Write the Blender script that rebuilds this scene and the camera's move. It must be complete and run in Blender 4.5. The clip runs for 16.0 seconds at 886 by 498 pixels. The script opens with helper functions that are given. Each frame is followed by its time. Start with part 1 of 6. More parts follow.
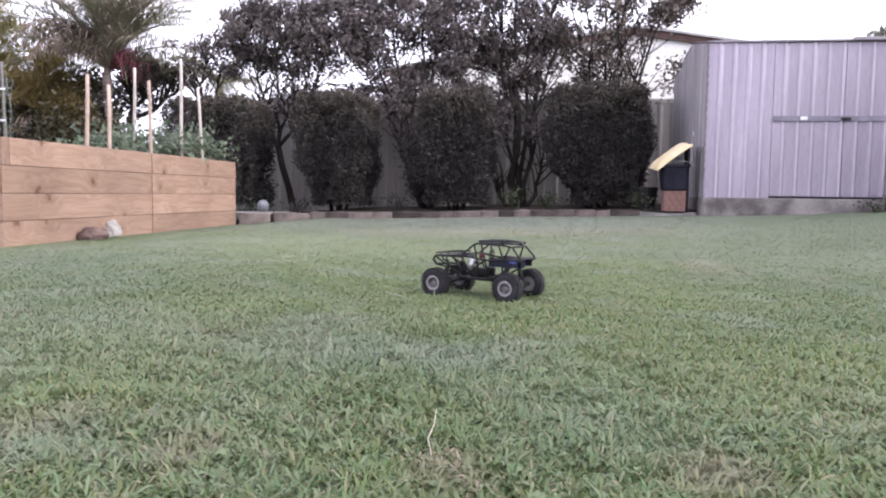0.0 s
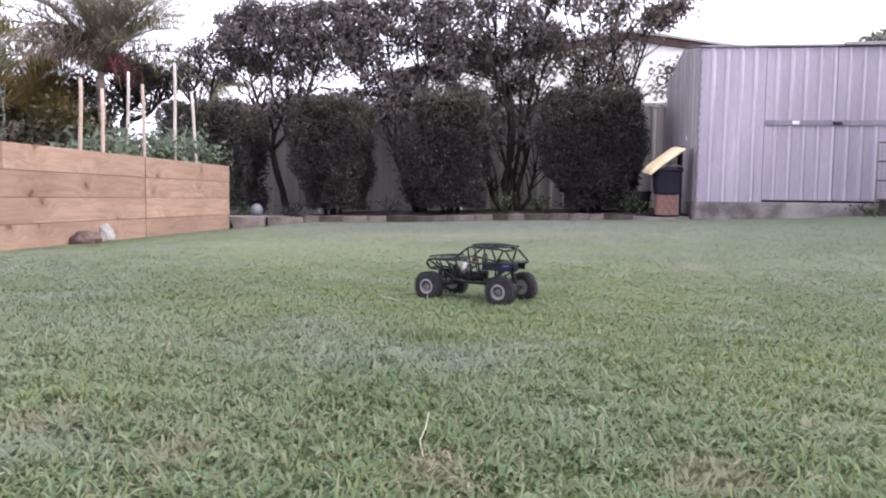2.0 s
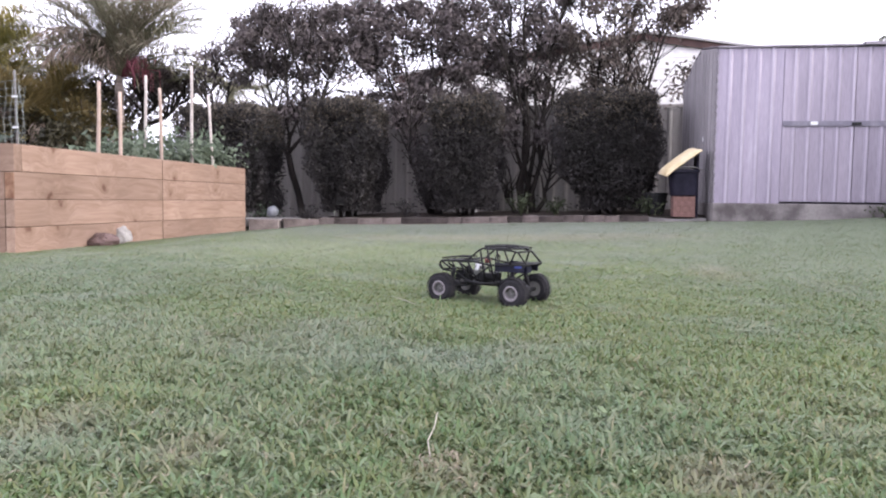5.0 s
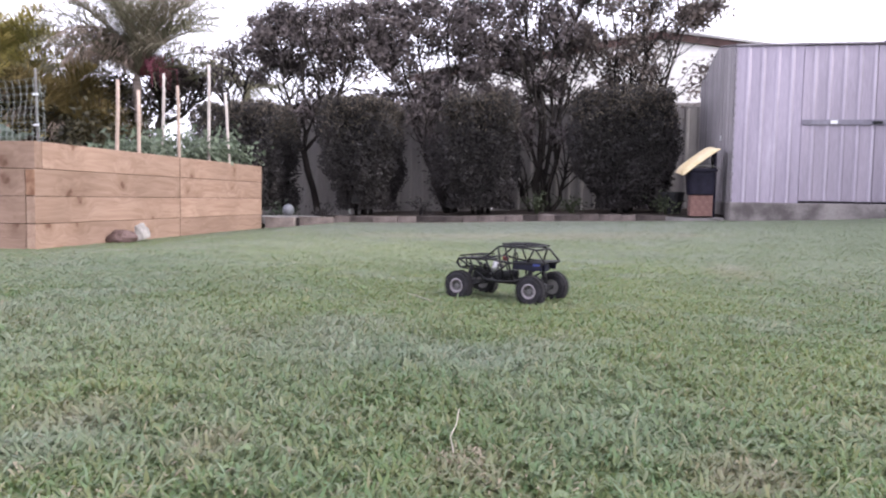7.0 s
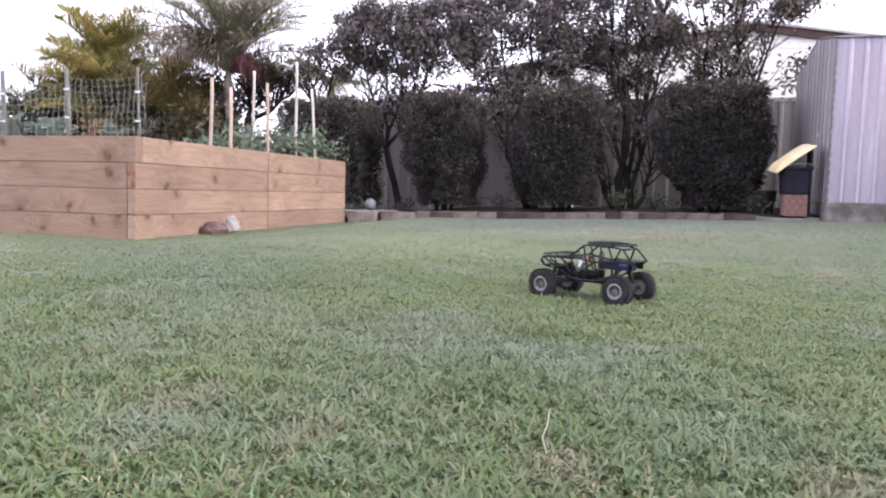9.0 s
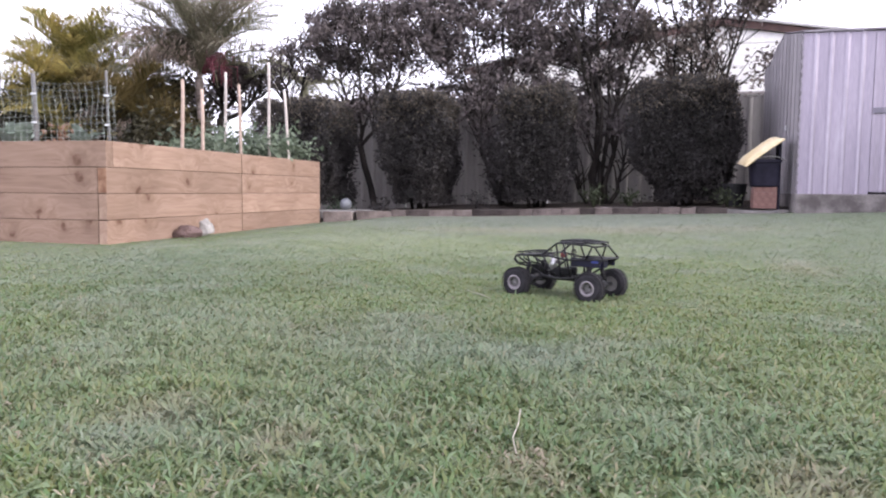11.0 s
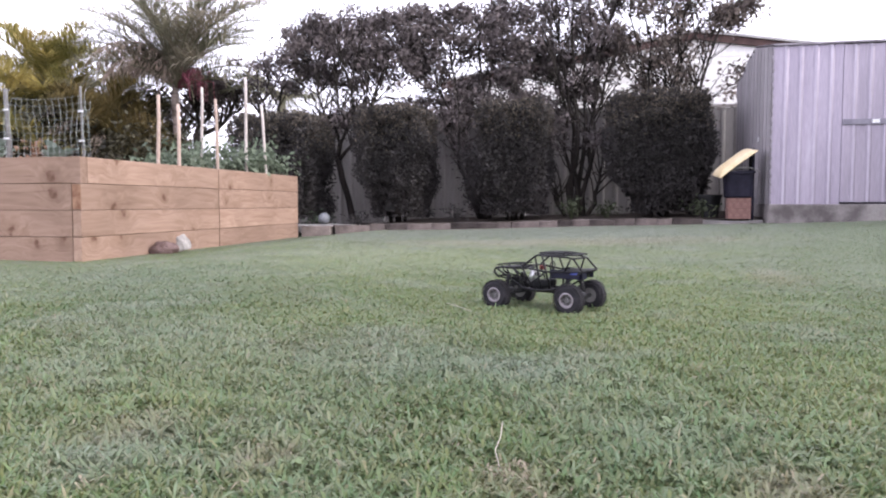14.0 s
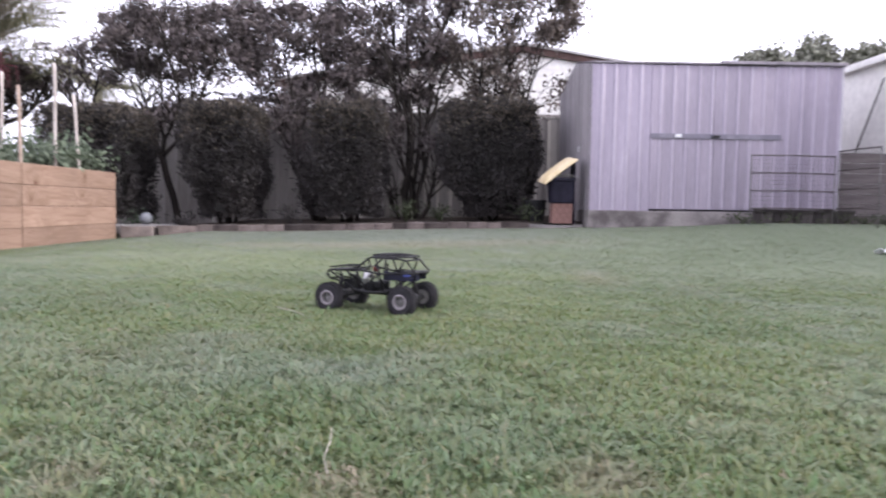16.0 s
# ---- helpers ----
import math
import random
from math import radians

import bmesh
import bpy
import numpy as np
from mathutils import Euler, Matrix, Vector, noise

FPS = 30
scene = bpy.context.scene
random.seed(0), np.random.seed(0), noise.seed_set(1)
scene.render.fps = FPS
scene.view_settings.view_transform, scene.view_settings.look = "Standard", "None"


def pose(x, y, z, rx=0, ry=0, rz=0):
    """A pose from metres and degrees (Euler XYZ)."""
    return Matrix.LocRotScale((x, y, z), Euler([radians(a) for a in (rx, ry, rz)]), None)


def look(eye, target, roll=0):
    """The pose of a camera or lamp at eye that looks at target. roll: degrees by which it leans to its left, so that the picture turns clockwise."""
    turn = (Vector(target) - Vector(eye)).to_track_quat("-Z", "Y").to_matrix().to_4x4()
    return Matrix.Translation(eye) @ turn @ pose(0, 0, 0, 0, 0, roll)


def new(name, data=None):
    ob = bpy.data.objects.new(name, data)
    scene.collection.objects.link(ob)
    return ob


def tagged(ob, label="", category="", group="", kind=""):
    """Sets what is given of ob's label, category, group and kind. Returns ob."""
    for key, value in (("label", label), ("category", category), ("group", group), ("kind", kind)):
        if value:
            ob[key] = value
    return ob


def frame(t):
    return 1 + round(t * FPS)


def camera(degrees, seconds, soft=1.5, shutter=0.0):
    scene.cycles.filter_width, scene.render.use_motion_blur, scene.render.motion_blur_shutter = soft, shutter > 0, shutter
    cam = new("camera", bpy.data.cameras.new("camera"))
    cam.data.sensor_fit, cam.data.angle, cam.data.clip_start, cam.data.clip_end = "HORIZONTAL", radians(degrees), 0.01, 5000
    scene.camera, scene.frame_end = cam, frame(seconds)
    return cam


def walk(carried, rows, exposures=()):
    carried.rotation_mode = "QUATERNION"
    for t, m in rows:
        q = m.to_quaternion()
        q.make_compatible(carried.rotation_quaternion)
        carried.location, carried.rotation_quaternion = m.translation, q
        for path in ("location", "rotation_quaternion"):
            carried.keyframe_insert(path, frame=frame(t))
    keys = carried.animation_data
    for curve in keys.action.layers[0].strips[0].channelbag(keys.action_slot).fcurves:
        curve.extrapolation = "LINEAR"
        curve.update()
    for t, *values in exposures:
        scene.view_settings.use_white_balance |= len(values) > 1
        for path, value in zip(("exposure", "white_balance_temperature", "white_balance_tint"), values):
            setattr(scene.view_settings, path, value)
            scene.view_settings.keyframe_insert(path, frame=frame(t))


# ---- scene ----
cam = camera(62.2, 16.0, 2.1, 0.9)
PATH = [
    (0, (0.489, 0.105, 0.405), (0.225, 2.082, 0.257), 0.8),
    (0.5, (0.489, 0.1, 0.403), (0.232, 2.078, 0.256), 0.7),
    (1, (0.515, 0.098, 0.404), (0.258, 2.076, 0.258), 0.5),
    (1.5, (0.51, 0.093, 0.403), (0.257, 2.072, 0.262), 0.5),
    (2, (0.494, 0.098, 0.404), (0.245, 2.078, 0.267), 0.8),
    (2.5, (0.519, 0.099, 0.394), (0.263, 2.078, 0.258), 0.9),
    (3, (0.507, 0.099, 0.398), (0.245, 2.077, 0.259), 0.8),
    (3.5, (0.499, 0.099, 0.4), (0.231, 2.076, 0.263), 0.4),
    (4, (0.504, 0.1, 0.396), (0.224, 2.076, 0.264), 0.5),
    (6.5, (0.507, 0.099, 0.41), (0.201, 2.071, 0.278), 0.8),
    (7, (0.491, 0.101, 0.395), (0.162, 2.069, 0.26), 0.9),
    (7.5, (0.496, 0.089, 0.39), (0.112, 2.047, 0.251), 1.1),
    (8, (0.482, 0.08, 0.403), (0.001, 2.016, 0.26), 0.7),
    (8.5, (0.477, 0.086, 0.395), (-0.047, 2.011, 0.25), 1.2),
    (9, (0.465, 0.089, 0.401), (-0.069, 2.011, 0.249), 1.5),
    (11.5, (0.485, 0.076, 0.416), (0.03, 2.017, 0.259), 0.0),
    (12, (0.481, 0.08, 0.403), (0.039, 2.025, 0.254), -0.5),
    (12.5, (0.482, 0.08, 0.41), (0.053, 2.028, 0.274), -0.4),
    (13, (0.488, 0.079, 0.406), (0.062, 2.029, 0.277), -0.3),
    (13.5, (0.484, 0.079, 0.412), (0.062, 2.03, 0.284), 0.0),
    (14, (0.481, 0.074, 0.416), (0.062, 2.026, 0.294), 0.0),
    (14.5, (0.478, 0.077, 0.421), (0.064, 2.03, 0.302), -0.3),
    (15, (0.485, 0.088, 0.415), (0.094, 2.046, 0.3), -0.22),
    (15.2, (0.479, 0.1, 0.405), (0.102, 2.061, 0.296), -0.14),
    (15.3, (0.483, 0.104, 0.414), (0.18, 2.078, 0.303), 0.06),
    (15.4, (0.485, 0.105, 0.415), (0.316, 2.095, 0.308), 0.03),
    (15.5, (0.487, 0.098, 0.414), (0.356, 2.091, 0.306), 0.06),
    (15.7, (0.48, 0.104, 0.412), (0.422, 2.1, 0.305), 0.28),
    (16, (0.488, 0.095, 0.413), (0.511, 2.092, 0.301), 0.87),
]
walk(cam, [(t, look(eye, target, roll)) for t, eye, target, roll in PATH], [(0, 1.3), (15.1, 1.3), (15.7, 1.3 - 0.12)])

# ---- light: a pale overcast evening ----
world = bpy.data.worlds.new("overcast_sky")
scene.world = world
world.use_nodes = True
wn, wl = world.node_tree.nodes, world.node_tree.links
wn.clear()
sky = wn.new("ShaderNodeTexSky")
sky.sky_type, sky.sun_disc = "NISHITA", False
sky.sun_elevation, sky.sun_rotation = radians(30), radians(106)
sky.air_density, sky.dust_density, sky.ozone_density = 1.0, 4.0, 1.0
cloud = wn.new("ShaderNodeHueSaturation")
cloud.inputs["Saturation"].default_value = 0.25
cover = wn.new("ShaderNodeMixRGB")
cover.inputs["Fac"].default_value, cover.inputs["Color2"].default_value = 0.7, (10.4, 10.1, 12.5, 1)
back = wn.new("ShaderNodeBackground")
back.inputs["Strength"].default_value = 0.11
wout = wn.new("ShaderNodeOutputWorld")
wl.new(sky.outputs[0], cloud.inputs["Color"])
wl.new(cloud.outputs[0], cover.inputs["Color1"])
wl.new(cover.outputs[0], back.inputs["Color"])
wl.new(back.outputs[0], wout.inputs["Surface"])
sun = new("sun", bpy.data.lights.new("sun", "SUN"))
sun.data.energy, sun.data.angle, sun.data.color = 0.9, radians(30), (1.0, 0.95, 0.9)
sun.matrix_world = look((7, -2, 4.2), (0, 0, 0))


# ---- materials ----
def mat(name, c1, c2, scale=4.0, rough=0.8, bump=0.25, fine=60.0, metal=0.0, island=0.0, coord="Object", stretch=(1, 1, 1), contrast=(0.35, 0.65), spec=0.3, translucent=0.0, c3=None, rnd=0.0, lift=0.0, grain=0.22, hue=0.0):
    m = bpy.data.materials.new(name)
    m.use_nodes = True
    n, l = m.node_tree.nodes, m.node_tree.links
    bsdf = n["Principled BSDF"]
    bsdf.inputs["Roughness"].default_value, bsdf.inputs["Metallic"].default_value = rough, metal
    bsdf.inputs["Specular IOR Level"].default_value = spec
    tc = n.new("ShaderNodeTexCoord")
    mp = n.new("ShaderNodeMapping")
    mp.inputs["Scale"].default_value = stretch
    l.new(tc.outputs[coord], mp.inputs["Vector"])
    big = n.new("ShaderNodeTexNoise")
    big.inputs["Scale"].default_value, big.inputs["Detail"].default_value = scale, 5
    l.new(mp.outputs[0], big.inputs["Vector"])
    ramp = n.new("ShaderNodeValToRGB")
    ramp.color_ramp.elements[0].position, ramp.color_ramp.elements[1].position = contrast
    ramp.color_ramp.elements[0].color, ramp.color_ramp.elements[1].color = (*c1, 1), (*c2, 1)
    if c3:
        e = ramp.color_ramp.elements.new(min(0.98, contrast[1] + 0.12))
        e.color = (*c3, 1)
    l.new(big.outputs["Fac"], ramp.inputs["Fac"])
    colour = ramp.outputs["Color"]
    sm = n.new("ShaderNodeTexNoise")
    sm.inputs["Scale"].default_value, sm.inputs["Detail"].default_value = fine, 3
    l.new(mp.outputs[0], sm.inputs["Vector"])
    val = n.new("ShaderNodeMapRange")
    val.inputs["To Min"].default_value, val.inputs["To Max"].default_value = 1 - grain, 1 + grain
    l.new(sm.outputs["Fac"], val.inputs["Value"])
    hsv = n.new("ShaderNodeHueSaturation")
    l.new(colour, hsv.inputs["Color"])
    last = val.outputs[0]
    if island or rnd:
        src = n.new("ShaderNodeNewGeometry").outputs["Random Per Island"] if island else n.new("ShaderNodeObjectInfo").outputs["Random"]
        amount = island or rnd
        r = n.new("ShaderNodeMapRange")
        r.inputs["To Min"].default_value, r.inputs["To Max"].default_value = 1 - amount, 1 + amount
        l.new(src, r.inputs["Value"])
        mul = n.new("ShaderNodeMath")
        mul.operation = "MULTIPLY"
        l.new(last, mul.inputs[0])
        l.new(r.outputs[0], mul.inputs[1])
        last = mul.outputs[0]
    l.new(last, hsv.inputs["Value"])
    if hue:
        hr = n.new("ShaderNodeMapRange")
        hr.inputs["To Min"].default_value, hr.inputs["To Max"].default_value = 0.5 - hue, 0.5 + hue
        mixed = n.new("ShaderNodeMath")
        mixed.operation, mixed.inputs[1].default_value = "FRACT", 1.0
        times = n.new("ShaderNodeMath")
        times.operation, times.inputs[1].default_value = "MULTIPLY", 7.31
        l.new(src, times.inputs[0])
        l.new(times.outputs[0], mixed.inputs[0])
        l.new(mixed.outputs[0], hr.inputs["Value"])
        l.new(hr.outputs[0], hsv.inputs["Hue"])
    l.new(hsv.outputs["Color"], bsdf.inputs["Base Color"])
    if bump:
        b = n.new("ShaderNodeBump")
        b.inputs["Strength"].default_value, b.inputs["Distance"].default_value = bump, 0.01
        l.new(sm.outputs["Fac"], b.inputs["Height"])
        l.new(b.outputs[0], bsdf.inputs["Normal"])
    if lift:
        geo = n.new("ShaderNodeNewGeometry")
        up = n.new("ShaderNodeMix")
        up.data_type = "VECTOR"
        up.inputs["Factor"].default_value = lift
        up.inputs[5].default_value = (0, 0, 1)
        l.new(geo.outputs["Normal"], up.inputs[4])
        nrm = n.new("ShaderNodeVectorMath")
        nrm.operation = "NORMALIZE"
        l.new(up.outputs[1], nrm.inputs[0])
        l.new(nrm.outputs[0], bsdf.inputs["Normal"])
    if translucent:
        tr = n.new("ShaderNodeBsdfTranslucent")
        l.new(hsv.outputs["Color"], tr.inputs["Color"])
        mx = n.new("ShaderNodeMixShader")
        mx.inputs["Fac"].default_value = translucent
        l.new(bsdf.outputs[0], mx.inputs[1])
        l.new(tr.outputs[0], mx.inputs[2])
        l.new(mx.outputs[0], n["Material Output"].inputs["Surface"])
    return m


def wood_mat(name, light, dark, knot, rnd=0.2):
    """Sawn pine: long grain along the local x axis, round brown knots, a fine crack here and there."""
    m = bpy.data.materials.new(name)
    m.use_nodes = True
    n, l = m.node_tree.nodes, m.node_tree.links
    bsdf = n["Principled BSDF"]
    bsdf.inputs["Roughness"].default_value, bsdf.inputs["Specular IOR Level"].default_value = 0.75, 0.2
    tc = n.new("ShaderNodeTexCoord")
    info = n.new("ShaderNodeObjectInfo")
    off = n.new("ShaderNodeVectorMath")
    off.operation = "MULTIPLY_ADD"
    off.inputs[1].default_value, off.inputs[2].default_value = (7.3, 5.1, 9.7), (0, 0, 0)
    comb = n.new("ShaderNodeCombineXYZ")
    for i in range(3):
        l.new(info.outputs["Random"], comb.inputs[i])
    l.new(comb.outputs[0], off.inputs[0])
    add = n.new("ShaderNodeVectorMath")
    l.new(tc.outputs["Object"], add.inputs[0])
    l.new(off.outputs[0], add.inputs[1])
    mp = n.new("ShaderNodeMapping")
    mp.inputs["Scale"].default_value = (0.9, 8, 8)
    l.new(add.outputs[0], mp.inputs["Vector"])
    grain = n.new("ShaderNodeTexNoise")
    grain.inputs["Scale"].default_value, grain.inputs["Detail"].default_value, grain.inputs["Distortion"].default_value = 2.2, 8, 1.3
    l.new(mp.outputs[0], grain.inputs["Vector"])
    ramp = n.new("ShaderNodeValToRGB")
    ramp.color_ramp.elements[0].position, ramp.color_ramp.elements[1].position = 0.22, 0.76
    ramp.color_ramp.elements[0].color, ramp.color_ramp.elements[1].color = (*dark, 1), (*light, 1)
    l.new(grain.outputs["Fac"], ramp.inputs["Fac"])
    sep = n.new("ShaderNodeSeparateXYZ")
    flat = n.new("ShaderNodeCombineXYZ")
    l.new(add.outputs[0], sep.inputs[0])
    l.new(sep.outputs[0], flat.inputs[0])
    l.new(sep.outputs[2], flat.inputs[1])
    wob = n.new("ShaderNodeTexNoise")
    wob.inputs["Scale"].default_value = 9
    l.new(flat.outputs[0], wob.inputs["Vector"])
    warp = n.new("ShaderNodeVectorMath")
    warp.operation = "MULTIPLY_ADD"
    warp.inputs[1].default_value = (0.13, 0.2, 0)
    l.new(wob.outputs["Color"], warp.inputs[0])
    l.new(flat.outputs[0], warp.inputs[2])
    vor = n.new("ShaderNodeTexVoronoi")
    vor.voronoi_dimensions = "2D"
    vor.inputs["Scale"].default_value = 2.0
    tall = n.new("ShaderNodeMapping")
    tall.inputs["Scale"].default_value = (1.0, 0.9, 1)
    l.new(warp.outputs[0], tall.inputs["Vector"])
    l.new(tall.outputs[0], vor.inputs["Vector"])
    kr = n.new("ShaderNodeMapRange")
    kr.inputs["From Min"].default_value, kr.inputs["From Max"].default_value = 0.015, 0.065
    kr.inputs["To Min"].default_value, kr.inputs["To Max"].default_value = 0.85, 0.0
    l.new(vor.outputs["Distance"], kr.inputs["Value"])
    swirl = n.new("ShaderNodeMapRange")
    swirl.inputs["From Min"].default_value, swirl.inputs["From Max"].default_value = 0.0, 0.42
    swirl.inputs["To Min"].default_value, swirl.inputs["To Max"].default_value = 0.09, 0.0
    swirl.interpolation_type = "SMOOTHSTEP"
    l.new(vor.outputs["Distance"], swirl.inputs["Value"])
    around = n.new("ShaderNodeVectorMath")
    l.new(add.outputs[0], around.inputs[0])
    l.new(swirl.outputs[0], around.inputs[1])
    l.new(around.outputs[0], mp.inputs["Vector"])
    ring = n.new("ShaderNodeMapRange")
    ring.inputs["From Min"].default_value, ring.inputs["From Max"].default_value = 0.04, 0.19
    ring.inputs["To Min"].default_value, ring.inputs["To Max"].default_value = 0.36, 0.0
    l.new(vor.outputs["Distance"], ring.inputs["Value"])
    halo = n.new("ShaderNodeMixRGB")
    halo.inputs["Color2"].default_value = (0.7 * dark[0], 0.66 * dark[1], 0.6 * dark[2], 1)
    l.new(ring.outputs[0], halo.inputs["Fac"])
    l.new(ramp.outputs["Color"], halo.inputs["Color1"])
    mx = n.new("ShaderNodeMixRGB")
    mx.inputs["Color2"].default_value = (*knot, 1)
    l.new(kr.outputs[0], mx.inputs["Fac"])
    l.new(halo.outputs[0], mx.inputs["Color1"])
    stain = n.new("ShaderNodeTexNoise")
    stain.inputs["Scale"].default_value = 1.7
    l.new(add.outputs[0], stain.inputs["Vector"])
    sr = n.new("ShaderNodeMapRange")
    sr.inputs["To Min"].default_value, sr.inputs["To Max"].default_value = 0.7, 1.3
    l.new(stain.outputs["Fac"], sr.inputs["Value"])
    rr = n.new("ShaderNodeMapRange")
    rr.inputs["To Min"].default_value, rr.inputs["To Max"].default_value = 1 - rnd, 1 + rnd
    l.new(info.outputs["Random"], rr.inputs["Value"])
    mul = n.new("ShaderNodeMath")
    mul.operation = "MULTIPLY"
    l.new(sr.outputs[0], mul.inputs[0])
    l.new(rr.outputs[0], mul.inputs[1])
    mp3 = n.new("ShaderNodeMapping")
    mp3.inputs["Scale"].default_value = (1.6, 40, 40)
    l.new(add.outputs[0], mp3.inputs["Vector"])
    crack = n.new("ShaderNodeTexNoise")
    crack.inputs["Scale"].default_value, crack.inputs["Detail"].default_value, crack.inputs["Distortion"].default_value = 1.3, 3, 1.5
    l.new(mp3.outputs[0], crack.inputs["Vector"])
    cr = n.new("ShaderNodeMapRange")
    cr.inputs["From Min"].default_value, cr.inputs["From Max"].default_value = 0.64, 0.7
    cr.inputs["To Min"].default_value, cr.inputs["To Max"].default_value = 0.0, 0.35
    l.new(crack.outputs["Fac"], cr.inputs["Value"])
    mx2 = n.new("ShaderNodeMixRGB")
    mx2.inputs["Color2"].default_value = (*knot, 1)
    l.new(cr.outputs[0], mx2.inputs["Fac"])
    l.new(mx.outputs[0], mx2.inputs["Color1"])
    hsv = n.new("ShaderNodeHueSaturation")
    l.new(mx2.outputs[0], hsv.inputs["Color"])
    l.new(mul.outputs[0], hsv.inputs["Value"])
    l.new(hsv.outputs[0], bsdf.inputs["Base Color"])
    b = n.new("ShaderNodeBump")
    b.inputs["Strength"].default_value, b.inputs["Distance"].default_value = 0.5, 0.004
    l.new(grain.outputs["Fac"], b.inputs["Height"])
    l.new(b.outputs[0], bsdf.inputs["Normal"])
    return m


M_PINE = wood_mat("treated_pine", (0.37, 0.256, 0.2), (0.235, 0.15, 0.109), (0.12, 0.058, 0.038))
M_PINE_END = mat("pine_end_grain", (0.24, 0.15, 0.11), (0.36, 0.25, 0.19), 9, 0.85, 0.5, 70, contrast=(0.3, 0.6), rnd=0.2)
M_PINE_ROT = mat("brown_pine_end", (0.15, 0.07, 0.042), (0.3, 0.18, 0.12), 14, 0.9, 0.6, 70, contrast=(0.35, 0.65))
M_STAKE = wood_mat("hardwood_stake", (0.52, 0.41, 0.35), (0.4, 0.3, 0.25), (0.27, 0.18, 0.14))
M_STAKE_PALE = wood_mat("bleached_stake", (0.66, 0.6, 0.57), (0.5, 0.43, 0.4), (0.34, 0.26, 0.22))
# drifts of bluish, brownish, yellower and darker green tone: middle, half sizes, strength, colour
BLUISH, BROWNISH, YELLOWER, DARK_GREEN = (0.23, 0.285, 0.2), (0.27, 0.24, 0.15), (0.212, 0.26, 0.098), (0.118, 0.165, 0.068)
# FAR_BLUE tints the whole far end of the lawn darker and bluer
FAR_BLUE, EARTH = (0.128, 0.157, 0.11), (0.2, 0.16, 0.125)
DRIFTS = (
    (0.07, 1.86, 0.45, 0.2, 0.32, BLUISH), (0.41, 1.83, 0.26, 0.26, 0.36, BLUISH), (0.66, 1.42, 0.3, 0.4, 0.22, BLUISH), (-1.9, 4.0, 0.9, 1.0, 0.3, BLUISH),
    (1.43, 4.35, 0.22, 0.5, 0.4, BROWNISH), (-0.35, 1.24, 0.12, 0.14, 0.5, BROWNISH), (-0.04, 1.15, 0.1, 0.1, 0.5, BROWNISH), (0.36, 1.12, 0.1, 0.1, 0.5, BROWNISH), (0.74, 1.16, 0.1, 0.12, 0.6, BROWNISH),
    (1.07, 1.6, 0.35, 0.6, 0.4, YELLOWER), (-0.55, 1.5, 0.4, 0.5, 0.4, YELLOWER), (0.6, 3.2, 1.4, 1.1, 0.3, YELLOWER), (-1.0, 5.0, 1.3, 1.6, 0.4, YELLOWER), (0.2, 8.4, 5.0, 2.6, 0.85, FAR_BLUE), (-0.3, 9.1, 4.5, 0.3, 0.6, EARTH), (0.2, 6.6, 2.4, 0.5, 0.4, BROWNISH), (3.4, 5.6, 2.4, 3.0, 0.85, DARK_GREEN), (4.6, 7.6, 2.6, 2.6, 0.95, DARK_GREEN), (3.0, 8.2, 2.4, 1.2, 0.5, DARK_GREEN),
)


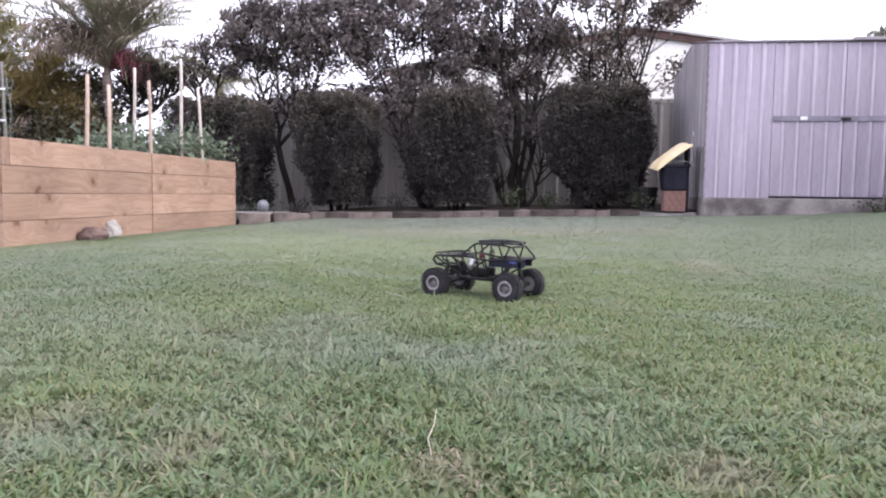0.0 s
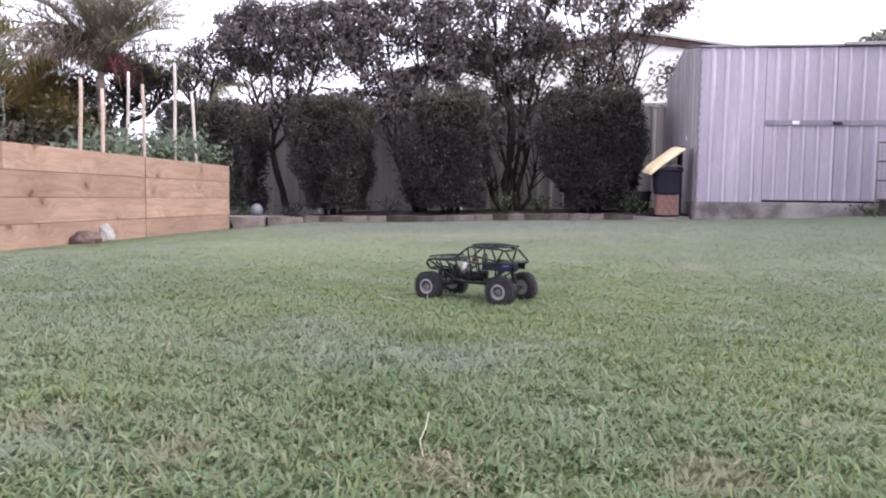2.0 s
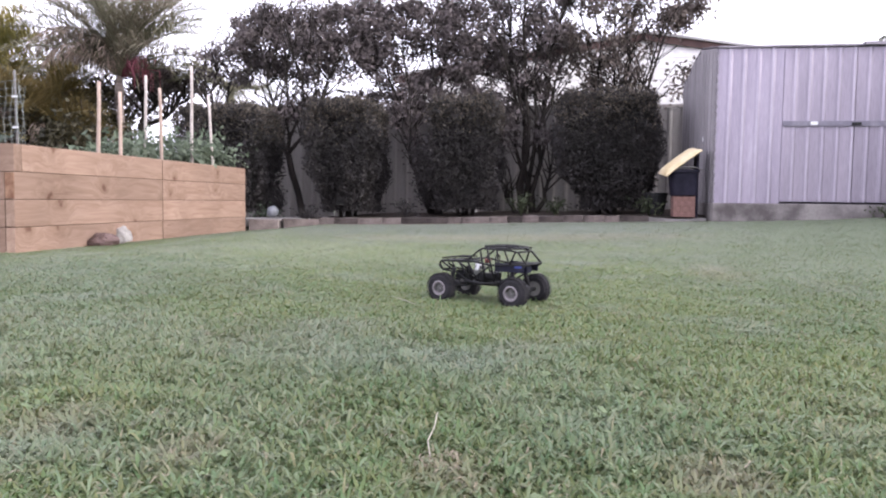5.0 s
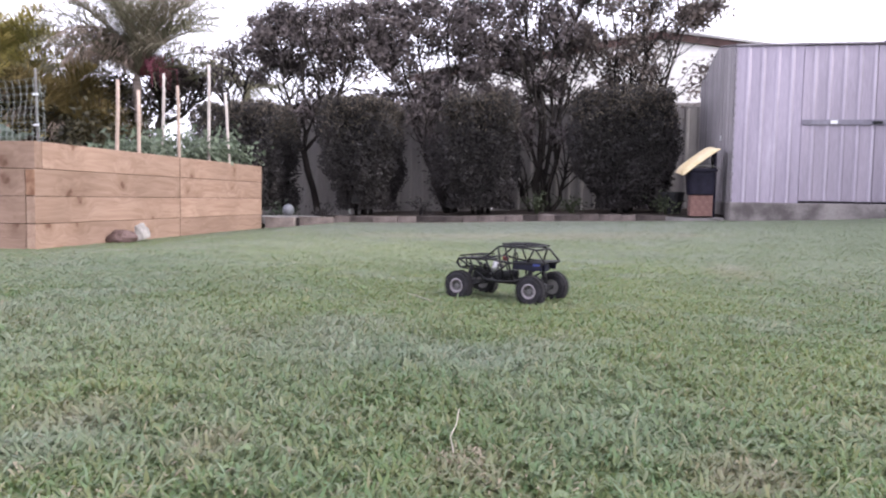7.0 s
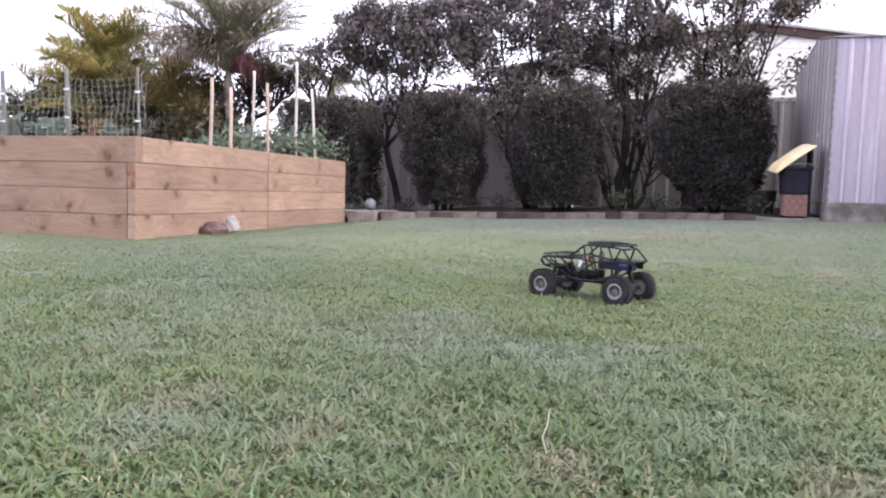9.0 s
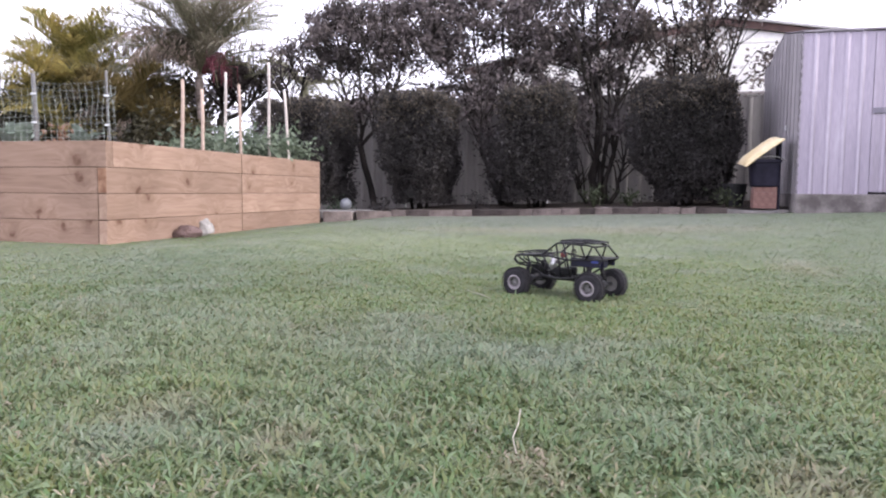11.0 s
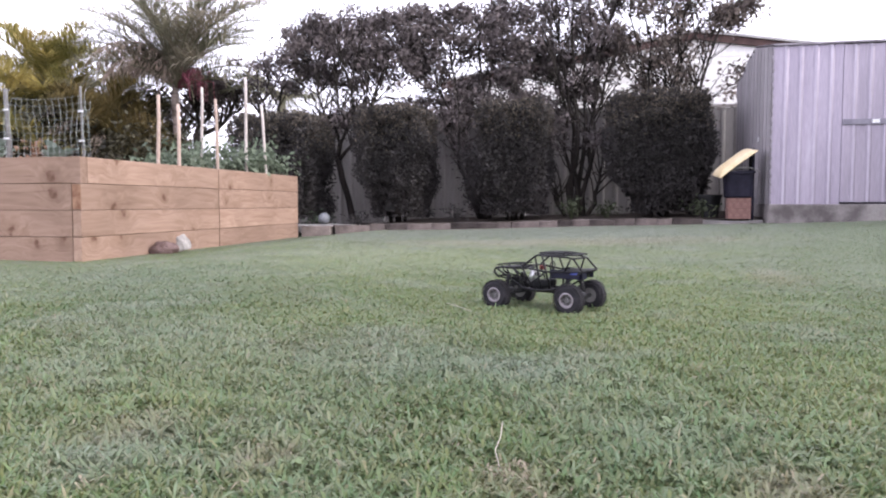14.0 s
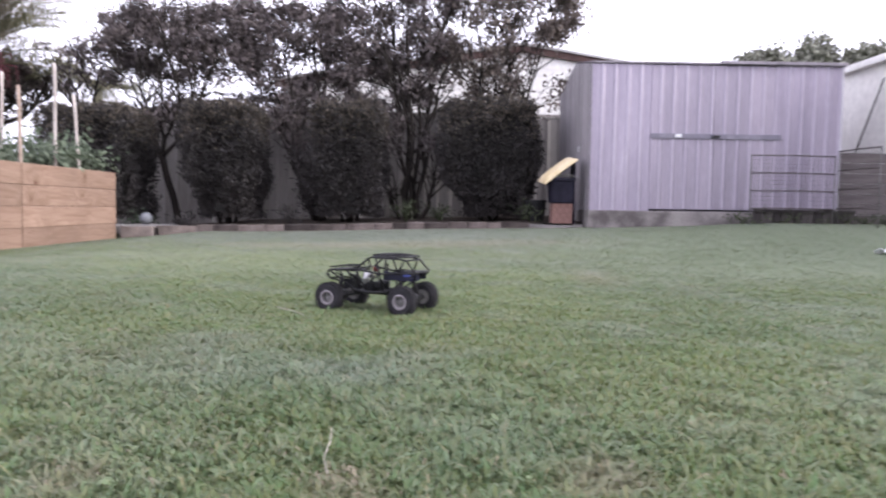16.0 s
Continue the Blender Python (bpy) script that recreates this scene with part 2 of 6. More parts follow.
def turf_mat(name, base, lush, pale, blade):
    """Lawn colours in drifts of a metre and of a hand's width; blades also vary one by one, some gone dry."""
    m = mat(name, base, lush, 0.85, 0.42 if blade else 0.92, 0.0 if blade else 0.3, 22, island=0.16 if blade else 0, contrast=(0.4, 0.6), translucent=0.46 if blade else 0, spec=0.45, lift=0.62 if blade else 0, hue=0.045 if blade else 0, grain=0.14)
    n, l = m.node_tree.nodes, m.node_tree.links
    ramp = [x for x in n if x.bl_idname == "ShaderNodeValToRGB"][0]
    n["Principled BSDF"].inputs["Sheen Weight"].default_value, n["Principled BSDF"].inputs["Sheen Roughness"].default_value = 0.165, 0.42
    tint = ramp.outputs["Color"].links[0].to_socket
    tc = [x for x in n if x.bl_idname == "ShaderNodeTexCoord"][0]
    last = ramp.outputs["Color"]
    for size, lo, hi, amount, colour in ((0.62, 0.5, 0.66, 0.5, pale), (2.4, 0.51, 0.67, 0.8, pale), (1.5, 0.57, 0.73, 0.3, (1.2 * base[0], 0.87 * base[1], 1.35 * base[2])), (4.7, 0.56, 0.75, 0.4, tuple(0.75 * c for c in base))):
        move = n.new("ShaderNodeMapping")
        move.inputs["Location"].default_value = (size * 3.1, 7.7 - size, 0)
        cloud = n.new("ShaderNodeTexNoise")
        cloud.inputs["Scale"].default_value, cloud.inputs["Detail"].default_value = size, 4
        span = n.new("ShaderNodeMapRange")
        span.inputs["From Min"].default_value, span.inputs["From Max"].default_value, span.inputs["To Max"].default_value = lo, hi, amount
        mix = n.new("ShaderNodeMixRGB")
        mix.inputs["Color2"].default_value = (*colour, 1)
        l.new(tc.outputs["Object"], move.inputs["Vector"])
        l.new(move.outputs[0], cloud.inputs["Vector"])
        l.new(cloud.outputs["Fac"], span.inputs["Value"])
        l.new(span.outputs[0], mix.inputs["Fac"])
        l.new(last, mix.inputs["Color1"])
        last = mix.outputs[0]
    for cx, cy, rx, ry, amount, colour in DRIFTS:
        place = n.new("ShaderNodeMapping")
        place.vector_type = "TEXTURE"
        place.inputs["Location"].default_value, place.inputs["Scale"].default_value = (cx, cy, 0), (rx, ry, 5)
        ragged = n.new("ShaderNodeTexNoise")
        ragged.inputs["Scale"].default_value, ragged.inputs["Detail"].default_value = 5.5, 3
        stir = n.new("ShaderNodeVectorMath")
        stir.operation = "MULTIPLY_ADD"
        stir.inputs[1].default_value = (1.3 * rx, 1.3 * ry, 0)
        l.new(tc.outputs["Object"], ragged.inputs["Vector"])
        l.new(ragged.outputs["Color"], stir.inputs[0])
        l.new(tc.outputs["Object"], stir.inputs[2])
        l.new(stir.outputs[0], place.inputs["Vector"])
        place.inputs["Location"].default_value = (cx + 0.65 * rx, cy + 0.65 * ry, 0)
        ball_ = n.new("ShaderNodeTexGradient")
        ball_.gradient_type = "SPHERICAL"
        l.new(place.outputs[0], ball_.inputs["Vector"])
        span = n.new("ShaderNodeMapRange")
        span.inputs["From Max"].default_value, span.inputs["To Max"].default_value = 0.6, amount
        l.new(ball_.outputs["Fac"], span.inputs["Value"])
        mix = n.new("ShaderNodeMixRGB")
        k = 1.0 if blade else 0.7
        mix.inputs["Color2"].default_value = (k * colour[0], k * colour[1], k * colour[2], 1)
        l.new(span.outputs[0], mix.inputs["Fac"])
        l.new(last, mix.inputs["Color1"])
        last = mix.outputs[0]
    if blade:
        geo = n.new("ShaderNodeNewGeometry")
        dry = n.new("ShaderNodeMapRange")
        dry.inputs["From Min"].default_value, dry.inputs["From Max"].default_value, dry.inputs["To Max"].default_value = 0.95, 1.0, 0.7
        mix = n.new("ShaderNodeMixRGB")
        mix.inputs["Color2"].default_value = (0.31, 0.27, 0.16, 1)
        l.new(geo.outputs["Random Per Island"], dry.inputs["Value"])
        l.new(dry.outputs[0], mix.inputs["Fac"])
        l.new(last, mix.inputs["Color1"])
        last = mix.outputs[0]
    l.new(last, tint)
    return m


# ground colour is darkened to stand for the self-shade between dense blades
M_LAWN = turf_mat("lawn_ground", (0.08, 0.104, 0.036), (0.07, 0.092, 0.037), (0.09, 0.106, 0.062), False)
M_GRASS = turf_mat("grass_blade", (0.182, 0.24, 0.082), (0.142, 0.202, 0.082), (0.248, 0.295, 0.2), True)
M_GRASS_PALE = turf_mat("pale_grass_stem", (0.25, 0.3, 0.16), (0.21, 0.265, 0.14), (0.31, 0.345, 0.26), True)
M_WEED = mat("broad_weed_leaf", (0.115, 0.16, 0.07), (0.175, 0.225, 0.115), 2.5, 0.45, 0, 9, island=0.3, translucent=0.2, lift=0.4)
M_GRASSY = mat("dark_grassy_leaf", (0.04, 0.05, 0.028), (0.085, 0.1, 0.055), 3, 0.6, 0, 9, island=0.3, translucent=0.2)
M_STICK = mat("pale_dry_stalk", (0.42, 0.38, 0.32), (0.55, 0.5, 0.43), 20, 0.8, 0.1)
M_STRAW = mat("dry_straw", (0.2295, 0.1968, 0.136), (0.323, 0.2788, 0.204), 20, 0.8, 0.1, island=0.2)
M_SOIL = mat("dark_mulch", (0.022, 0.017, 0.014), (0.06, 0.045, 0.035), 6, 0.95, 0.9, 40)
M_LEAF_HEDGE = mat("hedge_leaf", (0.0278, 0.0246, 0.0243), (0.0465, 0.0408, 0.04), 1.6, 0.6, 0, 12, island=0.26, translucent=0.12, lift=0.3, c3=(0.06, 0.0525, 0.0465))
M_NEWLEAF = mat("lit_brownish_new_leaf", (0.095, 0.08, 0.064), (0.165, 0.14, 0.108), 3, 0.55, 0, 12, island=0.4, translucent=0.2)
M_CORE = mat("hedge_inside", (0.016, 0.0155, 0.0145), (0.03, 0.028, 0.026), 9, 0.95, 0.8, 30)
M_LEAF_TREE = mat("tree_leaf", (0.079, 0.0665, 0.0665), (0.16, 0.135, 0.134), 1.2, 0.6, 0, 10, island=0.34, translucent=0.12, lift=0.35, spec=0.16)
M_LEAF_LIGHT = mat("thin_tree_leaf", (0.093, 0.0755, 0.067), (0.165, 0.134, 0.117), 1.5, 0.5, 0, 10, island=0.32, translucent=0.2, lift=0.3)
M_SHRUB = mat("olive_shrub_leaf", (0.0372, 0.03472, 0.02108), (0.093, 0.0806, 0.0465), 0.8, 0.5, 0, 8, island=0.5, translucent=0.2)
M_SHRUB_GOLD = mat("yellow_green_leaf", (0.09, 0.095, 0.028), (0.25, 0.22, 0.07), 1.1, 0.5, 0, 8, island=0.4, translucent=0.3)
M_BARK = mat("dark_bark", (0.01365, 0.01092, 0.00936), (0.03315, 0.0273, 0.0234), 8, 0.9, 0.8, 40, stretch=(1, 1, 0.25))
M_PALM_TRUNK = mat("grey_palm_trunk", (0.15, 0.118, 0.105), (0.26, 0.215, 0.195), 5, 0.85, 0.5, 30, stretch=(0.4, 0.4, 5))
M_PALM = mat("palm_leaflet", (0.1557, 0.1529, 0.1026), (0.2906, 0.2732, 0.1932), 1.2, 0.45, 0, 6, island=0.4, translucent=0.4)
M_PALM_PALE = mat("pale_palm_leaflet", (0.2, 0.175, 0.13), (0.36, 0.32, 0.25), 1.2, 0.5, 0, 6, island=0.35, translucent=0.4)
M_PALM_GOLD = mat("golden_cane_leaflet", (0.2179, 0.2116, 0.07573), (0.4951, 0.402, 0.1515), 1.2, 0.45, 0, 6, island=0.4, translucent=0.35)
M_PALM_OLIVE = mat("olive_palm_leaflet", (0.12, 0.1, 0.04), (0.27, 0.21, 0.1), 1.2, 0.5, 0, 6, island=0.45, translucent=0.35)
M_PALM_DRY = mat("dry_palm_leaflet", (0.25, 0.19, 0.155), (0.42, 0.34, 0.285), 2, 0.8, 0, 6, island=0.35, translucent=0.2)
M_FRUIT = mat("red_palm_fruit", (0.2352, 0.0648, 0.09181), (0.3528, 0.1224, 0.1632), 12, 0.5, 0, 20, island=0.3)
M_TOMATO = mat("tomato_leaf", (0.09, 0.12, 0.08), (0.168, 0.2, 0.143), 3, 0.6, 0, 10, island=0.35, translucent=0.25)
M_DRYLEAF = mat("withered_leaf", (0.16, 0.088, 0.056), (0.272, 0.16, 0.104), 4, 0.8, 0, 10, island=0.3, translucent=0.2)
M_CABBAGE = mat("cabbage_leaf", (0.2, 0.25, 0.2), (0.3, 0.35, 0.29), 9, 0.55, 0.15, 30, translucent=0.2, rnd=0.2)
M_SQUASH = mat("broad_leaf", (0.07956, 0.1102, 0.07344), (0.1346, 0.1714, 0.1224), 3, 0.6, 0, 10, island=0.3, translucent=0.25)
M_SHED = mat("galvanised_sheet", (0.279, 0.2455, 0.3045), (0.352, 0.312, 0.379), 1.4, 0.37, 0.06, 25, metal=0.5, stretch=(3, 3, 0.35), spec=0.5, c3=(0.396, 0.355, 0.425))
# darker copy of the shed sheet: the side's shade is in the colour
M_SHED_SIDE = mat("shaded_side_sheet", (0.2, 0.184, 0.198), (0.29, 0.268, 0.285), 1.4, 0.5, 0.1, 25, metal=0.35, stretch=(3, 3, 0.35), spec=0.4, c3=(0.28, 0.26, 0.27))
M_SHED_DOOR = mat("galvanised_door_sheet", (0.263, 0.233, 0.2835), (0.34, 0.3, 0.3585), 1.4, 0.37, 0.06, 25, metal=0.5, stretch=(3, 3, 0.35), spec=0.5)
M_SHED_RIB = mat("highlit_zinc_rib", (0.352, 0.315, 0.385), (0.418, 0.379, 0.45), 2, 0.4, 0.06, 25, metal=0.4, stretch=(3, 3, 0.35), spec=0.5)
M_SHED_TRIM = mat("bright_zinc_flashing", (0.42, 0.4, 0.45), (0.52, 0.5, 0.55), 6, 0.4, 0.1, 30, metal=0.25, spec=0.5)
M_BAR = mat("blue_grey_bar", (0.17, 0.158, 0.2), (0.24, 0.225, 0.27), 5, 0.5, 0.1, 30, metal=0.2)
M_SHED_DARK = mat("weathered_zinc_trim", (0.18, 0.162, 0.1845), (0.27, 0.2475, 0.279), 5, 0.5, 0.1, 30, metal=0.4)
M_CONC = mat("old_concrete", (0.136, 0.1292, 0.1258), (0.272, 0.255, 0.2448), 3.5, 0.92, 0.5, 45, c3=(0.3128, 0.2924, 0.2788))
M_SLAB = mat("stained_concrete", (0.1, 0.088, 0.088), (0.24, 0.218, 0.216), 3.2, 0.92, 0.6, 30, contrast=(0.36, 0.56), c3=(0.28, 0.26, 0.25))
M_BRICK = mat("edging_stone", (0.058, 0.047, 0.044), (0.13, 0.107, 0.1), 7, 0.92, 0.6, 45, rnd=0.6)
M_BRICK_PINK = mat("edging_stone_pink", (0.1275, 0.1037, 0.0952), (0.2125, 0.1785, 0.1658), 7, 0.92, 0.6, 45, rnd=0.25)
M_FENCE = mat("cream_steel_fence", (0.2284, 0.2125, 0.2062), (0.2919, 0.2729, 0.2633), 1.2, 0.5, 0.05, 20, stretch=(2, 2, 0.4))
M_CAP = mat("fence_rail", (0.27, 0.245, 0.24), (0.36, 0.33, 0.32), 4, 0.5, 0.05, 20)
M_WHITE = mat("white_cladding", (0.74, 0.72, 0.7), (0.83, 0.81, 0.79), 0.8, 0.6, 0.05, 10)
M_FASCIA = mat("brown_red_fascia", (0.062, 0.0341, 0.031), (0.0992, 0.0558, 0.0496), 3, 0.6, 0.1, 20)
M_ROOF = mat("grey_roof_sheet", (0.3, 0.29, 0.29), (0.42, 0.4, 0.4), 2, 0.5, 0.1, 20)
M_YELLOW = mat("faded_yellow_plastic", (0.595, 0.4728, 0.2656), (0.663, 0.5603, 0.3825), 5, 0.55, 0.1, 40)
M_NAVY = mat("dark_navy_plastic", (0.009, 0.0085, 0.016), (0.02, 0.018, 0.032), 6, 0.65, 0.1, 40, spec=0.15)
M_BLACK = mat("black_plastic", (0.006, 0.006, 0.007), (0.015, 0.015, 0.017), 12, 0.5, 0.15, 80)
M_RUBBER = mat("black_rubber", (0.0112, 0.0104, 0.0128), (0.0256, 0.024, 0.028), 20, 0.85, 0.4, 120)
M_RIM = mat("grey_rim", (0.21, 0.19, 0.2), (0.34, 0.31, 0.33), 15, 0.4, 0.1, 60, metal=0.5)
M_BLUE = mat("deep_blue_body", (0.006, 0.006, 0.017), (0.012, 0.011, 0.036), 9, 0.35, 0.05, 50)
M_STEEL = mat("bright_steel", (0.5, 0.5, 0.5), (0.65, 0.65, 0.65), 10, 0.3, 0.05, 50, metal=0.8)
M_RED = mat("red_plastic", (0.16, 0.03, 0.03), (0.24, 0.05, 0.045), 10, 0.45, 0.05, 50)
M_TERRA = mat("red_clay_brick", (0.136, 0.0765, 0.068), (0.2295, 0.1318, 0.1148), 8, 0.9, 0.5, 60)
M_ROCK = mat("brown_rock", (0.06732, 0.04024, 0.03432), (0.1751, 0.1207, 0.1144), 7, 0.9, 0.8, 40)
M_PALE_ROCK = mat("pale_grey_stone", (0.221, 0.204, 0.1955), (0.3825, 0.357, 0.34), 7, 0.85, 0.5, 40)
M_BALL = mat("grey_blue_ball", (0.135, 0.144, 0.162), (0.189, 0.198, 0.216), 6, 0.5, 0.1, 40)
M_WIRE = mat("galvanised_wire", (0.2448, 0.2664, 0.2592), (0.3312, 0.3528, 0.3456), 8, 0.5, 0.0, 50, metal=0.3)
M_POST = mat("grey_post", (0.1181, 0.1138, 0.1138), (0.1771, 0.1686, 0.1644), 8, 0.7, 0.2, 50)
M_SCREEN = mat("weathered_timber", (0.0975, 0.08395, 0.0836), (0.18, 0.157, 0.1558), 5, 0.85, 0.4, 40, stretch=(0.5, 3, 3))
M_DARK_BOARD = mat("dark_board_timber", (0.03, 0.026, 0.026), (0.075, 0.066, 0.064), 6, 0.9, 0.5, 40, stretch=(3, 3, 0.5), rnd=0.3)
M_REO = mat("rusty_steel_mesh", (0.063, 0.05208, 0.05208), (0.1176, 0.1008, 0.09912), 8, 0.8, 0.2, 50)
M_PAPER = mat("white_paper", (0.675, 0.675, 0.702), (0.738, 0.738, 0.756), 8, 0.7, 0.1, 50)
M_BLUEBIT = mat("blue_print", (0.05, 0.07, 0.25), (0.09, 0.11, 0.36), 8, 0.7, 0.1, 50)
M_FAR = mat("hazed_far_leaf", (0.125, 0.13, 0.102), (0.24, 0.24, 0.195), 1.2, 0.6, 0, 4, island=0.3)

# ---- building helpers ----
rng = np.random.default_rng(7)


def part(name, bm, material, parent=None, label=""):
    """Links a bmesh as one mesh object under a thing or a part."""
    me = bpy.data.meshes.new(name)
    bm.to_mesh(me)
    bm.free()
    me.materials.append(material)
    ob = new(name, me)
    if parent:
        ob.parent = parent
    return tagged(ob, label)


def thing(name, at, label, category, group="", turn=0, kind=""):
    ob = new(name)
    ob.matrix_world = pose(*at, 0, 0, turn)
    ob.empty_display_size = 0.1
    return tagged(ob, label, category, group, kind)


def box(bm, c, s, bevel=0.0, turn=None):
    """A box with its middle at c and the sides s, with rounded edges."""
    m = Matrix.Translation(c) @ (turn.to_4x4() if turn else Matrix())
    r = bmesh.ops.create_cube(bm, size=1, matrix=m @ Matrix.Diagonal((*s, 1)))
    if bevel:
        edges = list({e for v in r["verts"] for e in v.link_edges})
        bmesh.ops.bevel(bm, geom=edges, offset=bevel, segments=2, affect="EDGES", profile=0.6)
    return bm


def box_part(name, c, s, material, parent=None, bevel=0.004, turn=None, label=""):
    """A box mesh that keeps its own middle as origin."""
    ob = part(name, box(bmesh.new(), (0, 0, 0), s, bevel), material, parent, label)
    ob.matrix_local = Matrix.Translation(c) @ (turn.to_4x4() if turn else Matrix())
    return ob


def tube(bm, pts, radii, n=6, caps=True):
    """A tapered tube along points."""
    pts = [Vector(p) for p in pts]
    rings = []
    side = None
    for i, p in enumerate(pts):
        d = (pts[min(i + 1, len(pts) - 1)] - pts[max(i - 1, 0)]).normalized()
        if side is None:
            side = d.orthogonal().normalized()
        side = (side - d * side.dot(d)).normalized()
        up = d.cross(side)
        r = radii[i] if isinstance(radii, (list, tuple)) else radii
        rings.append([bm.verts.new(p + r * (math.cos(a) * side + math.sin(a) * up)) for a in (2 * math.pi * k / n for k in range(n))])
    for a, b in zip(rings, rings[1:]):
        for k in range(n):
            bm.faces.new((a[k], a[(k + 1) % n], b[(k + 1) % n], b[k]))
    if caps:
        bm.faces.new(rings[0][::-1])
        bm.faces.new(rings[-1])
    for f in bm.faces:
        f.smooth = True
    return bm


def raw(name, verts, sizes, loops, material, parent=None):
    """A mesh from arrays: points, the number of corners of each face, and the corners."""
    me = bpy.data.meshes.new(name)
    me.vertices.add(len(verts))
    me.vertices.foreach_set("co", np.asarray(verts, np.float32).ravel())
    me.loops.add(len(loops))
    me.loops.foreach_set("vertex_index", np.asarray(loops, np.int32))
    me.polygons.add(len(sizes))
    starts = np.concatenate(([0], np.cumsum(sizes)[:-1])).astype(np.int32)
    me.polygons.foreach_set("loop_start", starts)
    me.polygons.foreach_set("loop_total", np.asarray(sizes, np.int32))
    me.update(calc_edges=True)
    me.materials.append(material)
    ob = new(name, me)
    if parent:
        ob.parent = parent
    return ob


def unit(a):
    return a / np.maximum(np.linalg.norm(a, axis=1, keepdims=True), 1e-9)


def leaves(name, pts, length, width, material, parent=None, up=0.0, out=None, outness=0.0):
    """One small folded leaf at each point, turned at random; up or out bends them that way."""
    n = len(pts)
    d = rng.normal(size=(n, 3))
    d[:, 2] += up
    if out is not None:
        d += outness * out
    d = unit(d)
    s = unit(np.cross(d, rng.normal(size=(n, 3))))
    nn = np.cross(d, s)
    ln = length * rng.uniform(0.65, 1.35, (n, 1))
    w = width * rng.uniform(0.7, 1.3, (n, 1)) * 0.5
    v = np.empty((n, 4, 3))
    v[:, 0], v[:, 2] = pts, pts + d * ln
    v[:, 1] = pts + d * ln * 0.5 + s * w + nn * w * 0.4
    v[:, 3] = pts + d * ln * 0.5 - s * w + nn * w * 0.4
    return raw(name, v.reshape(-1, 3), np.full(n, 4), np.arange(4 * n), material, parent)


def smooth(a):
    a = np.clip(a, 0, 1)
    return a * a * (3 - 2 * a)


def ground_z(x, y):
    """The lawn: level by the timber bed, rising gently towards the shed."""
    x, y = np.asarray(x, float), np.asarray(y, float)
    far = np.interp(x, (-3.6, -2.9, -2.3, -0.9, 0.9, 2.3, 3.5, 4.4, 6.0), (-0.03, 0.02, 0.09, 0.118, 0.165, 0.212, 0.24, 0.295, 0.31))
    return far * smooth((y - 3.2) / 5.8) + 0.006 * np.sin(1.7 * x + 0.8 * y) * smooth((y - 1) / 3)


def gz(x, y):
    return float(ground_z(x, y))


# ---- ground ----
gx = np.concatenate(([-900, -200, -60, -25], np.arange(-12, 12.05, 0.1), [25, 60, 200, 900]))
gy = np.concatenate(([-900, -200, -60, -20], np.arange(-6, 15.05, 0.1), [25, 60, 200, 900]))
GX, GY = np.meshgrid(gx, gy, indexing="ij")
GZ = ground_z(np.clip(GX, -12, 12), np.clip(GY, -6, 15)) - 0.006
idx = np.arange(GX.size).reshape(GX.shape)
quads = np.stack((idx[:-1, :-1], idx[1:, :-1], idx[1:, 1:], idx[:-1, 1:]), -1).reshape(-1, 4)
ground = raw("ground", np.stack((GX, GY, GZ), -1).reshape(-1, 3), np.full(len(quads), 4), quads.ravel(), M_LAWN)
tagged(ground, "mown lawn ground with thin bare patches", "lawn", kind="structure")


